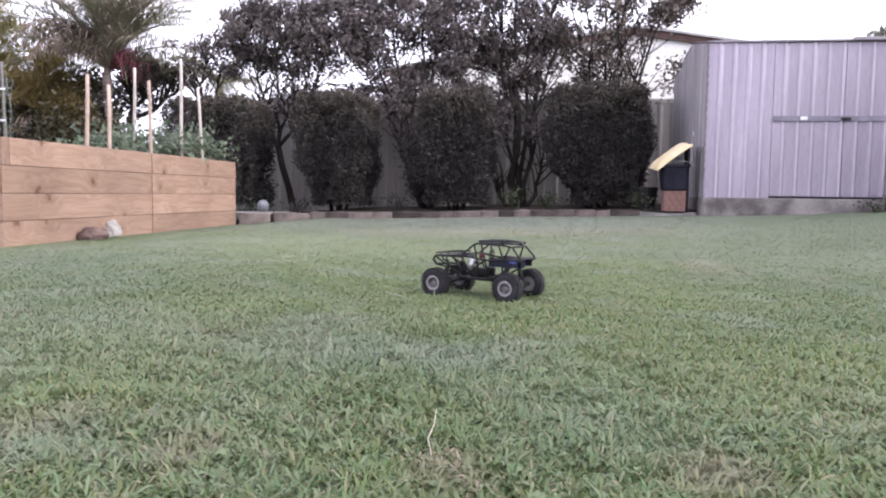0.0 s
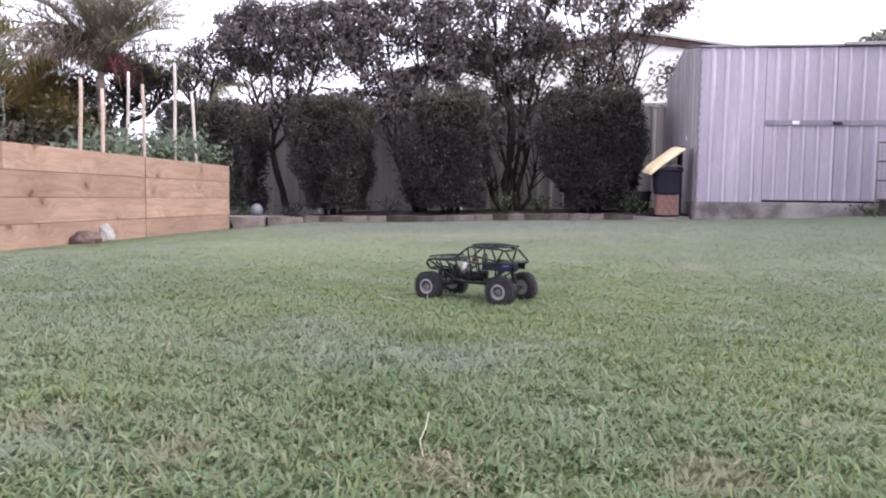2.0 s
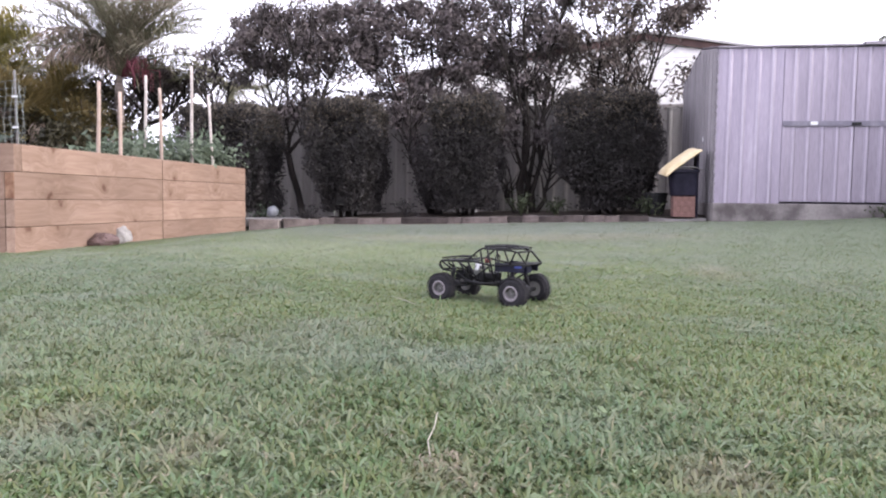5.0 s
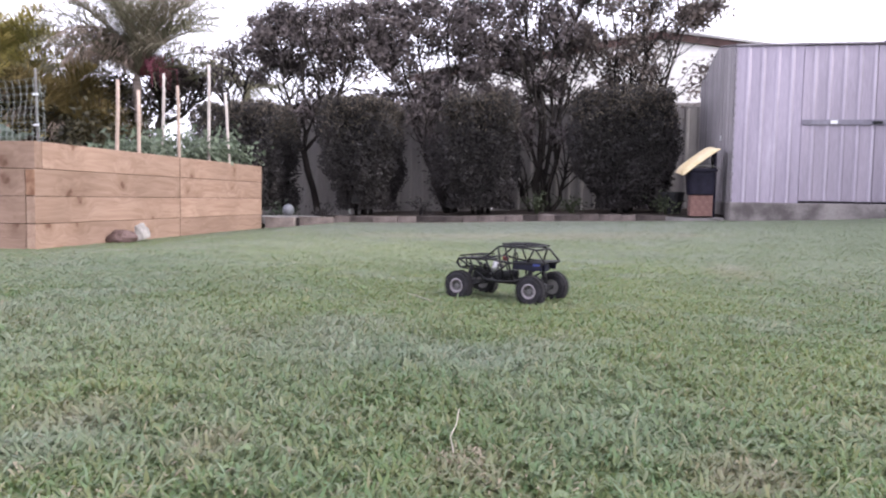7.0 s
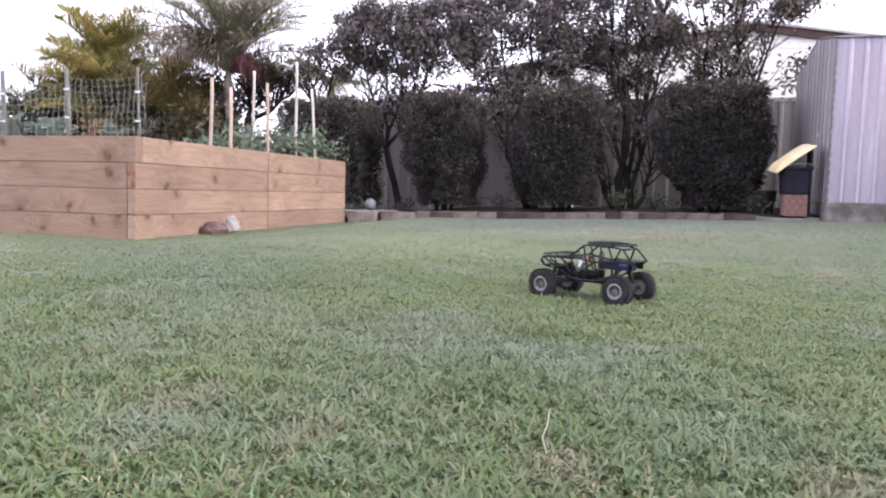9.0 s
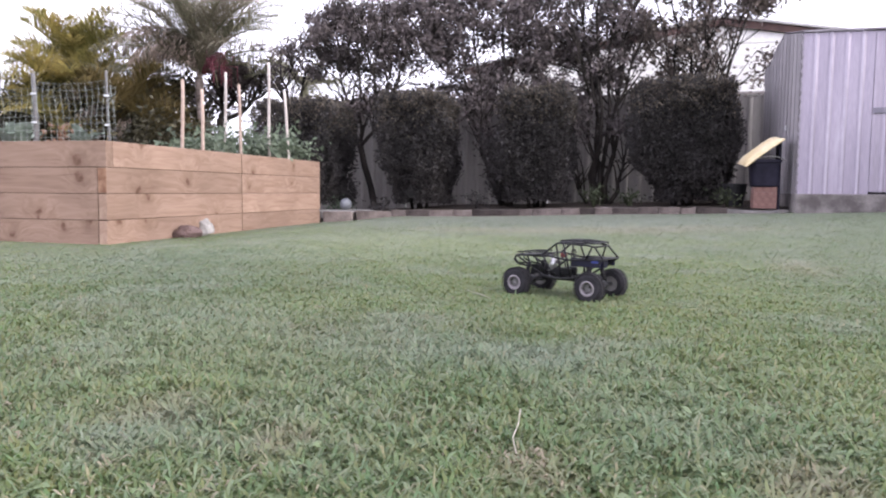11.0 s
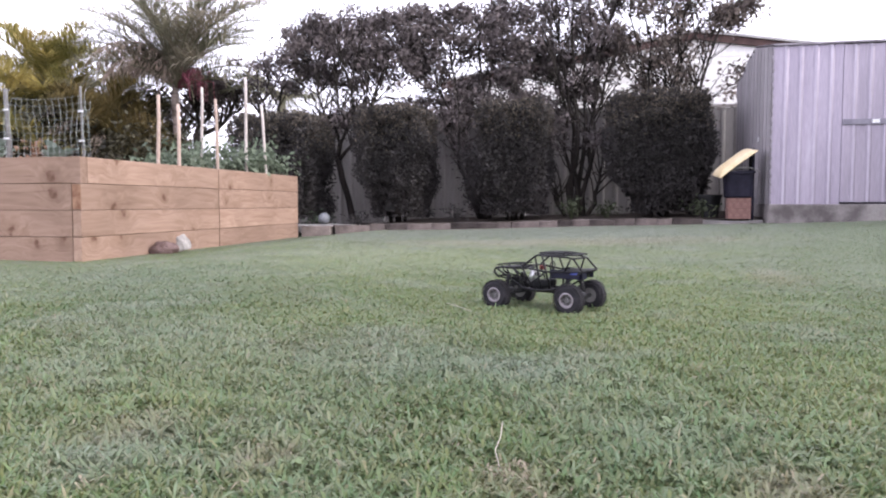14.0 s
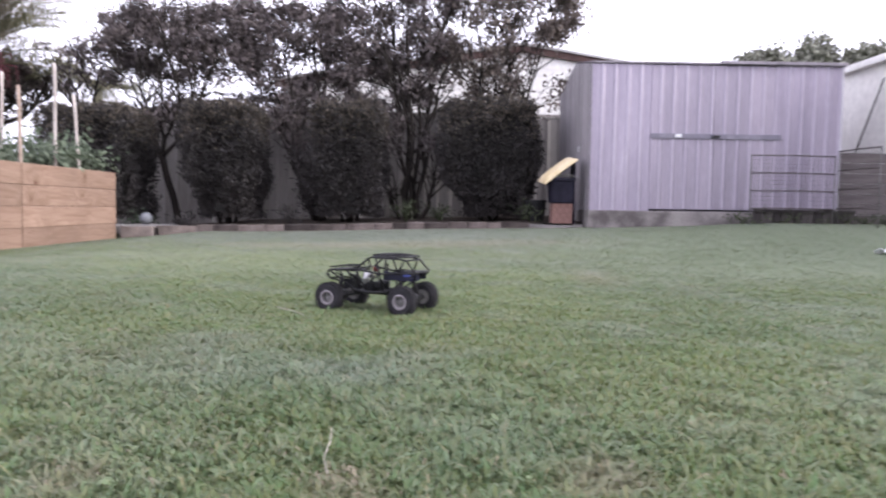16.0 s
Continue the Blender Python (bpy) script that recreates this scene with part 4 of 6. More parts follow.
for a, b in ((D0, (D0 + D1) / 2), ((D0 + D1) / 2, D1)):
    d = part("door", ribbed(bmesh.new(), a + 0.003, b - 0.003, 0.026, HH - 0.01, 0.155, 0.024, 0.012, 0.006), M_SHED_DOOR, shed, "ribbed steel shed door")
    solid(d, 0.003)
    part("edge_trim", box(bmesh.new(), ((a if a == D0 else b) + (0.021 if a == D0 else -0.021), 0.0, HH / 2), (0.026, 0.02, HH - 0.05), 0.003), M_SHED, d)
    part("bottom_trim", box(bmesh.new(), ((a + b) / 2, 0.004, 0.012), (b - a - 0.02, 0.022, 0.016), 0.002), M_RUBBER, d)
# rib tops take a paler zinc: their sky highlight is put into the colour
for ob in [o for o in bpy.data.objects if o.parent == shed and o.name.split(".")[0] in ("front_wall", "door")]:
    ob.data.materials.append(M_SHED_RIB)
    for f in ob.data.polygons:
        f.material_index = 1 if f.index % 4 == 2 else 0
bar = part("door_bar", box(bmesh.new(), ((D0 + D1) / 2 + 0.02, -0.018, 1.315 - SZ0), (1.57, 0.012, 0.06), 0.003), M_BAR, shed, "dull grey steel bar across the doors")
part("latch", box(bmesh.new(), ((D0 + D1) / 2 + 0.01, -0.034, 1.312 - SZ0), (0.1, 0.026, 0.03), 0.008), M_BLACK, bar, "dark latch")
part("tag", box(bmesh.new(), (0.31 + D0 + 0.03, -0.028, 1.318 - SZ0), (0.075, 0.006, 0.04), 0.002), M_PAPER, bar, "small white tag")
ragged = bmesh.new()
for k in range(36):
    box(ragged, (-0.004 - 0.009 * (k % 2), 0.002, HH * (k + 0.5) / 36), (0.02, 0.026, HH / 36 * (0.98 if k % 2 else 0.8)), 0.003)
part("corner_trim", ragged, M_SHED_DARK, shed, "ragged weathered corner edge")
part("corner_trim", box(bmesh.new(), (W - 0.012, -0.004, HH / 2), (0.022, 0.03, HH), 0.004), M_SHED_TRIM, shed)
part("eave_trim", box(bmesh.new(), (W / 2, -0.012, HH + 0.008), (W + 0.03, 0.05, 0.022), 0.003), M_SHED_DARK, shed)
part("eave_flashing", box(bmesh.new(), (W * 0.75 + 0.02, -0.03, HH + 0.018), (W * 0.5, 0.08, 0.036), 0.004), M_SHED_DARK, shed, "bent dark roof flashing")


def gable(y):
    return float(np.interp(y, (0, 0.89, 1.43, 1.69, 2.11, 2.22), (SZ1, RIDGE, 2.25, 2.14, 2.09, 1.95))) - SZ0


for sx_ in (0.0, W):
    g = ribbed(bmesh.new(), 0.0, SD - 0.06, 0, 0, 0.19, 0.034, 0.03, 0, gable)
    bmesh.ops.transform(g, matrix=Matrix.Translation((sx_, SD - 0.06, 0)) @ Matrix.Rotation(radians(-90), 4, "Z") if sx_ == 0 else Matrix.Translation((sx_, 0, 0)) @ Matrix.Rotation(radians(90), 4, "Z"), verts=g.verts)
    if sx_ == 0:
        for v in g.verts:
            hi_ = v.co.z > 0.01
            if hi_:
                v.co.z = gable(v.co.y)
    solid(part("side_wall", g, M_SHED_SIDE, shed, "duller side sheet with its shade put into the colour"), 0.003)
solid(part("back_wall", ribbed(bmesh.new(), 0, W, 0, HH - 0.2, 0.125, 0.022, 0.012, SD - 0.06), M_SHED, shed), 0.003)
roof = bmesh.new()
prof = [(-0.03, HH + 0.005)] + [(y, gable(y) + 0.012) for y in (0.89, 1.43, 1.69, 2.11, 2.22)]
a = [roof.verts.new((-0.02, y, z)) for y, z in prof]
b = [roof.verts.new((W + 0.02, y, z)) for y, z in prof]
for i in range(len(prof) - 1):
    roof.faces.new((a[i], b[i], b[i + 1], a[i + 1]))
solid(part("roof", roof, M_SHED, shed), 0.01)
part("patch", box(bmesh.new(), (-0.016, 0.62, 0.78), (0.004, 0.16, 0.055), 0.001), M_PAPER, shed, "small white patch")

# ---- beside the shed: brick block, tub, yellow lid ----
blk = thing("brick_block", (2.035, 9.13, 0.245), "stack of small red clay bricks on the edging", "bricks")
for k in range(4):
    cuts = (-0.137, -0.045, 0.047, 0.137) if k % 2 else (-0.137, -0.09, 0.002, 0.094, 0.137)
    for a, b in zip(cuts, cuts[1:]):
        box_part("brick", ((a + b) / 2, 0.004 * (k % 2), 0.03 + 0.061 * k), (b - a - 0.001, 0.2, 0.0602), M_TERRA, blk, 0.001)
tub = thing("plastic_tub", (2.03, 9.14, 0.49), "dark navy plastic tub standing on red bricks", "tub")
bm = bmesh.new()
rings = []
for z, hw, hd in ((0.0, 0.15, 0.12), (0.015, 0.165, 0.13), (0.27, 0.185, 0.15), (0.275, 0.2, 0.165), (0.305, 0.2, 0.165), (0.305, 0.18, 0.145), (0.03, 0.155, 0.122)):
    rings.append([bm.verts.new((hw * math.copysign(abs(math.cos(t)) ** 0.45, math.cos(t)), hd * math.copysign(abs(math.sin(t)) ** 0.45, math.sin(t)), z)) for t in (2 * math.pi * k / 28 for k in range(28))])
for p, q in zip(rings, rings[1:]):
    for k in range(28):
        bm.faces.new((p[k], p[(k + 1) % 28], q[(k + 1) % 28], q[k]))
bm.faces.new(rings[0][::-1])
bm.faces.new(rings[-1])
part("tub_body", bm, M_NAVY, tub)
part("handle", tube(bmesh.new(), [(0.2 * math.cos(t) + 0.02, -0.17 + 0.0 * t, 0.3 + 0.06 * math.sin(t) - 0.02) for t in (math.pi * k / 10 for k in range(11))], 0.006, 6), M_POST, tub, "thin grey wire handle")
part("back_plate", box(bmesh.new(), (0.175, 0.05, 0.13), (0.03, 0.22, 0.86), 0.01), M_NAVY, tub)
tub.scale = (0.88, 1, 1)
blk.scale = (0.9, 1, 1)
lid = thing("yellow_lid", (1.99, 9.16, 0.893), "faded yellow plastic lid tilted open on the tub", "lid")
bm = bmesh.new()
bmesh.ops.create_grid(bm, x_segments=16, y_segments=8, size=0.5)
for v in bm.verts:
    e = max(abs(v.co.x), abs(v.co.y)) * 2
    v.co = Vector((v.co.x * 0.49, v.co.y * 0.4, 0.03 - 0.04 * e ** 5 + 0.008 * (1 - (v.co.x * 2) ** 2)))
lp = solid(part("lid_shell", bm, M_YELLOW, lid), 0.012)
lid.matrix_world = pose(1.985, 9.14, 0.893, 9, -37.5, 0)
pot = thing("black_pot", (1.78, 9.55, 0.26), "black plastic plant pot on the border soil", "pot")
bm = bmesh.new()
prof = ((0.0, 0.0), (0.1, 0.0), (0.135, 0.24), (0.145, 0.24), (0.145, 0.27), (0.128, 0.27), (0.1, 0.06), (0.0, 0.06))
rings = [[bm.verts.new((rr * math.cos(t), rr * math.sin(t), z)) for t in (2 * math.pi * k / 20 for k in range(20))] for rr, z in prof[1:-1]]
for p, q in zip(rings, rings[1:]):
    for k in range(20):
        bm.faces.new((p[k], p[(k + 1) % 20], q[(k + 1) % 20], q[k]))
bm.faces.new(rings[0][::-1])
bm.faces.new(rings[-1])
part("pot_body", bm, M_BLACK, pot)

# ---- steel mesh pen and the white building at the side ----


def reo(a, b, z0, z1):
    t = thing("mesh_panel", (*a, 0), "dark steel cage panel of fine mesh and bars", "mesh panel", "mesh panels")
    d = Vector((b[0] - a[0], b[1] - a[1], 0))
    n = round(d.length / 0.05)
    for k in range(4):
        z = z0 + (z1 - z0) * k / 3
        part("bar", tube(bmesh.new(), [(0, 0, z), d * 0.5 + Vector((0, 0, z + 0.006)), d + Vector((0, 0, z))], 0.0085, 6), M_REO, t)
    for e in (Vector(), d):
        part("corner_post", tube(bmesh.new(), [(e.x, e.y, 0.2), (e.x, e.y, z1 + 0.01)], 0.008, 6), M_POST, t)
    bm = bmesh.new()
    for k in range(1, n):
        p = d * (k / n)
        tube(bm, [(p.x, p.y + 0.012, z0), (p.x, p.y + 0.012, z1)], 0.0012, 4, False)
    for k in range(1, 13):
        z = z0 + (z1 - z0) * k / 13
        tube(bm, [(0, 0.014, z), d + Vector((0, 0.014, z))], 0.0012, 4, False)
    tagged(part("wire_mesh", bm, M_REO, t), kind="stuff")
    return t


reo((4.12, 8.55), (5.12, 8.6), 0.46, 1.07)
reo((5.16, 8.6), (5.22, 7.89), 0.47, 1.13)
base = thing("timber_boarding", (4.2, 8.64, 0.2), "dark timber boards under the mesh panel", "boards")
for k in range(5):
    box_part("board", (0.11 + 0.24 * k, 0.006 * (k % 2), 0.115), (0.225, 0.03, 0.25), M_DARK_BOARD, base, 0.004)
box_part("rail", (0.59, -0.024, 0.235), (1.2, 0.02, 0.035), M_DARK_BOARD, base, 0.003)
gate = thing("timber_screen", (5.8, 9.0, 0.2), "dark weathered timber screen between shed and building", "screen")
for k in range(7):
    box_part("slat", (0, 0, 0.14 + 0.125 * k), (0.86, 0.022, 0.12), M_SCREEN, gate, 0.004)
for sx_ in (-0.38, 0.38):
    box_part("post", (sx_, 0.04, 0.45), (0.06, 0.06, 0.98), M_REO, gate, 0.004)
wx, wy0, wy1 = 6.4, 4.0, 15.0
white = thing("white_building", (wx, 9.5, 0), "long white clad building wall with a gutter", "building", kind="structure")
part("wall", box(bmesh.new(), (0.1, 0, 1.2), (0.2, 11, 2.5), 0.01), M_WHITE, white)
part("gutter", box(bmesh.new(), (-0.05, 0, 2.46), (0.12, 11.1, 0.1), 0.02), M_WHITE, white)
rf = bmesh.new()
vs = [rf.verts.new(p) for p in ((-0.08, -5.55, 2.5), (-0.08, 5.55, 2.5), (2.6, 5.55, 3.1), (2.6, -5.55, 3.1))]
rf.faces.new(vs)
solid(part("roof", rf, M_ROOF, white), 0.03)
part("brace", tube(bmesh.new(), [(-0.06, 0.25, 2.2), (-0.06, 0.95, 1.1)], 0.014, 6), M_POST, white, "thin grey diagonal brace")
for i in range(9):
    plant("border_plant", (4.1 + 0.24 * i, 8.7 - 0.03 * (i % 3), gz(4.3, 8.7) + 0.01), 0.07, 0.12, 70, 0.045, M_GRASSY, "low dark green plant below the mesh", "plant", "plants by the mesh")
scrap = thing("paper_scrap", (4.04, 5.8, gz(4.04, 5.8) + 0.018), "white and blue scrap lying on the grass", "litter", turn=20)
bm = bmesh.new()
bmesh.ops.create_grid(bm, x_segments=8, y_segments=5, size=0.5)
for v in bm.verts:
    v.co = Vector((v.co.x * 0.17, v.co.y * 0.1, 0.02 * math.sin(v.co.x * 7) + 0.015 * math.cos(v.co.y * 6)))
solid(part("sheet", bm, M_PAPER, scrap), 0.003)
part("printing", box(bmesh.new(), (0.03, 0, 0.03), (0.08, 0.045, 0.003), 0.001), M_BLUEBIT, scrap, "blue printed patch")

# ---- neighbour's gabled building behind the fence ----
gab = thing("neighbour_building", (2.3, 16.0, 0), "white clad gabled building behind the fence", "building")
bm = bmesh.new()
pts = [(-4.9, 0), (5.2, 0), (5.2, 3.0), (0, 3.8), (-4.9, 3.0)]
f0 = [bm.verts.new((x, 0, z)) for x, z in pts]
f1 = [bm.verts.new((x, 9, z)) for x, z in pts]
bm.faces.new(f0)
bm.faces.new(f1[::-1])
for i in range(5):
    bm.faces.new((f0[i], f0[(i + 1) % 5], f1[(i + 1) % 5], f1[i]))
bmesh.ops.recalc_face_normals(bm, faces=bm.faces)
part("wall", bm, M_WHITE, gab)
for k in range(11):
    z = 1.3 + 0.22 * k
    half = 4.88 if z < 2.95 else max(0.2, 4.88 * (3.72 - z) / 0.78)
    part("board", box(bmesh.new(), (0.0, -0.009, z), (2 * half, 0.014, 0.2), 0.003), M_WHITE, gab)
for s in (-1, 1):
    bm = bmesh.new()
    box(bm, (0, 0, 0), (5.35, 0.08, 0.17), 0.006)
    bmesh.ops.transform(bm, matrix=Matrix.Translation((s * 2.62, -0.06, 3.42)) @ Matrix.Rotation(s * math.atan(0.158), 4, "Y"), verts=bm.verts)
    part("fascia", bm, M_FASCIA, gab, "brown-red painted barge board")
    bm = bmesh.new()
    box(bm, (0, 0, 0), (5.4, 9.3, 0.05), 0.004)
    bmesh.ops.transform(bm, matrix=Matrix.Translation((s * 2.65, 4.5, 3.5)) @ Matrix.Rotation(s * math.atan(0.158), 4, "Y"), verts=bm.verts)
    part("roof", bm, M_ROOF, gab)

# ---- hedges ----


def hedge(at, size, seed, inset=(0.1, 0.1), waist=(0.5, 0.5), tufts=(), n=26000):
    """A clipped box hedge: a solid dark core and a shell of small leaves with a ragged outline."""
    h = thing("hedge", at, "dense clipped square hedge bush, dark green", "hedge", "clipped hedges")
    sx_, sy_, sz_ = size
    r = np.random.default_rng(seed)
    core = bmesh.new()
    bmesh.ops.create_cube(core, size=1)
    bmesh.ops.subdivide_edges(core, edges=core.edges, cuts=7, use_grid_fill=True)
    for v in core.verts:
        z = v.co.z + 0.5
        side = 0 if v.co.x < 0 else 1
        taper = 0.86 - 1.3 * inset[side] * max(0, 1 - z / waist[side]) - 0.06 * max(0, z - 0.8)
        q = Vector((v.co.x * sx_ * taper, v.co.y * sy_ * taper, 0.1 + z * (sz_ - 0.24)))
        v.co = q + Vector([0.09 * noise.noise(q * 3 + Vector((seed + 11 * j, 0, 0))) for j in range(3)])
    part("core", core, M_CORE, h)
    stems = bmesh.new()
    for i in range(4):
        a = i * 1.6 + seed
        tube(stems, [(0.1 * math.cos(a), 0.1 * math.sin(a), -0.06), (0.14 * math.cos(a), 0.14 * math.sin(a), 0.25), (0.3 * math.cos(a), 0.2 * math.sin(a), 0.6)], [0.03, 0.025, 0.015], 6)
    part("stem", stems, M_BARK, h)
    area = np.array([sx_ * sz_, sx_ * sz_ * 0.5, sy_ * sz_, sy_ * sz_, sx_ * sy_])
    face = r.choice(5, n, p=area / area.sum())
    u, v = r.uniform(-0.5, 0.5, n), r.uniform(0, 1, n)
    p, o = np.zeros((n, 3)), np.zeros((n, 3))
    for k in range(5):
        s = face == k
        if k < 2:
            p[s] = np.stack((u[s] * sx_, np.full(s.sum(), (-0.5 if k == 0 else 0.5) * sy_), v[s] * sz_), 1)
            o[s] = (0, -1 if k == 0 else 1, 0)
        elif k < 4:
            p[s] = np.stack((np.full(s.sum(), (-0.5 if k == 2 else 0.5) * sx_), u[s] * sy_, v[s] * sz_), 1)
            o[s] = (-1 if k == 2 else 1, 0, 0)
        else:
            p[s] = np.stack((u[s] * sx_, (v[s] - 0.5) * sy_, np.full(s.sum(), sz_)), 1)
            o[s] = (0, 0, 1)
    z01 = np.clip(p[:, 2] / sz_, 0, 1)
    left = p[:, 0] < 0
    narrow = np.where(left, 2 * inset[0], 2 * inset[1]) * smooth(1 - z01 / np.where(left, waist[0], waist[1]))
    round_ = 1 - 0.035 * smooth((z01 - 0.9) / 0.1)
    p[:, 0] *= (1 - narrow) * round_
    p[:, 1] *= (0.86 + 0.14 * np.minimum(1, z01 * 2.0)) * round_
    lump = np.array([noise.noise(Vector(q) * 2.6 + Vector((seed, 0, 0))) for q in p])
    fine = np.array([noise.noise(Vector(q) * 8 + Vector((0, seed, 0))) for q in p])
    p += o * ((0.07 + 0.1 * (1 - z01)) * lump + 0.075 * fine + r.normal(0, 0.03, n))[:, None]
    p[:, 2] += 0.04
    low = p[:, 2] > -0.06 + 0.1 * r.random(n)
    for bx, by, bz, rx, ry, rz, count in tufts:
        d = unit(r.normal(size=(count, 3))) * r.random((count, 1)) ** 0.45 * (1 + 0.3 * r.normal(size=(count, 1)))
        p = np.concatenate((p, np.array((bx, by, bz)) + d * (rx, ry, rz)))
        o, low, z01 = np.concatenate((o, d)), np.concatenate((low, np.ones(count, bool))), np.concatenate((z01, np.zeros(count)))
    n = len(p)
    leaves("foliage", p[low], 0.043, 0.024, M_LEAF_HEDGE, h, up=0.5, out=o[low], outness=0.7)
    # brownish new leaves, thickest at the top, also paint its lit paler band
    up_ = r.choice(n, 6000, p=(lambda q: q / q.sum())(smooth((p[:, 2] / sz_ - 0.55) / 0.45) ** 2 * (o[:, 1] <= 0) + 1e-9))
    leaves("new_growth", p[up_] + o[up_] * 0.02, 0.036, 0.017, M_NEWLEAF, h, up=1.0, out=o[up_], outness=0.6)
    tw = r.choice(np.flatnonzero(p[:, 2] > sz_ * 0.97), 160)
    tagged(leaves("shoot", p[tw] + np.array((0, 0, 0.02)), 0.085, 0.02, M_NEWLEAF, h, up=3.0), kind="stuff")
    return h


hedge((-4.2, 10.45, 0.15), (1.12, 1.1, 1.46), 1, (0.05, 0.05))
hedge((-2.41, 10.42, 0.2), (0.85, 1.1, 1.47), 2, (0.22, 0.08), (0.65, 0.45))
hedge((-0.71, 10.42, 0.24), (0.84, 1.1, 1.45), 3, (0.12, 0.08), (0.5, 0.4), [(-0.52, -0.2, 0.55, 0.2, 0.25, 0.34, 1300), (-0.62, -0.1, 0.82, 0.17, 0.2, 0.16, 500), (-0.55, -0.1, 0.2, 0.14, 0.2, 0.16, 300)])
hedge((1.21, 10.42, 0.26), (1.2, 1.1, 1.5), 4, (0.36, 0.14), (0.44, 0.45))

# ---- trees ----


TOP = ((-4.8, -4.55, -4.1, -3.3, -2.0, -1.2, -0.9, 0.0, 1.0, 1.8, 2.45, 2.62), (2.75, 3.2, 3.35, 3.4, 3.45, 3.46, 3.8, 4.25, 4.3, 4.1, 3.8, 3.4))
LOW = ((-4.8, -4.0, -3.55, -3.25, -2.5, -1.6, -0.8, 0.0, 0.9, 1.8, 2.6), (2.4, 2.35, 2.15, 1.85, 1.85, 1.75, 1.8, 1.85, 2.0, 2.4, 3.2))


def tree(at, fork, stems, x0, x1, blobs, n_clusters, per, leaf, seed, label, material=M_LEAF_TREE, gap=0.0, spread=0.08, trunk=0.05, pair=0.0):
    """A trunk that forks into rising stems, twigs, and leaf clusters that fill the crown unevenly, with holes."""
    r = np.random.default_rng(seed)
    t = thing("tree", at, label, "tree")
    tr, tw = bmesh.new(), bmesh.new()
    nodes = []
    base = np.array((-0.2, 0, fork)) if fork > 0.3 else np.array((0, 0, fork))
    if fork > 0.3:
        tube(tr, [(0.05, 0, -0.15), (0.03, 0, 0.0), (-0.035, 0.015, fork * 0.33), (-0.125, -0.01, fork * 0.68), base + (0, 0, 0.06)], [trunk * 1.4, trunk * 1.2, trunk * 1.08, trunk * 1.1, trunk], 9)
    for i, (sx_, sy_, sz_, *fast) in enumerate(stems):
        early = fast[0] if fast else 1.15
        off = np.array((0.07 * math.cos(2.4 * i), 0.06 * math.sin(2.4 * i), -0.15)) if fork <= 0.3 else np.zeros(3)
        if pair:
            off = np.array((pair * (1 if i % 2 else -1) + 0.015 * math.cos(2.4 * i), 0.04 * math.sin(2.4 * i), -0.15))
        p = [base + off]
        end = np.array((sx_, sy_, sz_), float) - base
        k = 8
        for j in range(1, k + 1):
            s = j / k
            p.append(base + off * (1 - s) + np.array((end[0] * s ** early, end[1] * s ** 1.2, end[2] * s)) + r.normal(0, 0.03, 3) * (1, 1, 0.4))
        tube(tr, p, [trunk * ((0.6 if fork > 0.3 else 0.85) - (0.46 if fork > 0.3 else 0.68) * j / k) for j in range(k + 1)], 7)
        nodes += p[2:]
        for j in range(2, k):
            for q in range((3 if fork > 0.3 else 1) if j < 4 else 4):
                a = r.uniform(0, 2 * math.pi)
                l = r.uniform(0.25, 0.7)
                e = p[j] + np.array((math.cos(a) * l, math.sin(a) * l * 0.6, l * r.uniform(0.5, 1.9)))
                m = (p[j] + e) / 2 + r.normal(0, 0.04, 3)
                tube(tr, [p[j], m, e], [trunk * 0.4 * (1 - 0.7 * j / k), trunk * 0.28 * (1 - 0.7 * j / k), 0.004], 5)
                nodes += [m, e]
    nodes = np.array(nodes)
    cs = []
    tries = 0
    while len(cs) < n_clusters and tries < n_clusters * 40:
        tries += 1
        x = r.uniform(x0, x1)
        lo_, hi_ = np.interp(x, *LOW), np.interp(x, *TOP)
        hi_ += 0.16 * noise.noise((x * 2.7, 0, seed * 0.1)) + 0.2 * noise.noise((x * 8, 3, 0))
        lo_ += 0.15 * noise.noise((x * 1.9, 5, 0))
        v = r.random()
        z = lo_ + (hi_ - lo_) * v
        y = 11.45 + r.uniform(-0.4, 0.35) * math.sin(math.pi * (0.1 + 0.8 * v))
        w = Vector((x, y * 0.1, z)) * 4.2
        if 0.65 * noise.noise(w) + 0.85 * noise.noise(w * 1.9) + 0.25 * noise.noise(w * 0.4) < 0.02 + gap + np.interp(z, (1.75, 1.95, 2.1, 2.35, 2.7, 3.0), (-0.05, 0.14, 0.23, 0.2, 0.04, -0.13)) * np.interp(x, (-1.3, -0.7), (1.0, 0.45)):
            continue
        cs.append((x - at[0], y - at[1], z - at[2]))
    for bx, by, bz, rx, ry, rz, n in blobs:
        d = unit(r.normal(size=(n, 3))) * (r.random((n, 1)) ** 0.45)
        cs += list(np.array((bx, by, bz)) + d * (rx, ry, rz))
    cs = np.array(cs)
    for c in cs[::2]:
        k = np.argmin(np.linalg.norm(nodes - c, axis=1) + 0.4 * np.maximum(0, nodes[:, 2] - c[2]))
        a = nodes[k]
        tube(tw, [a, (a + c) / 2 + (0, 0, 0.03), c], [0.008, 0.005, 0.003], 4, False)
    part("trunk", tr, M_BARK, t)
    tagged(part("twig", tw, M_BARK, t), kind="stuff")
    pts = (cs[:, None, :] + r.normal(0, spread, (len(cs), per, 3)) * (1, 1, 0.8)).reshape(-1, 3)
    leaves("crown", pts, leaf, leaf * 0.5, material, t, up=0.2)
    return t


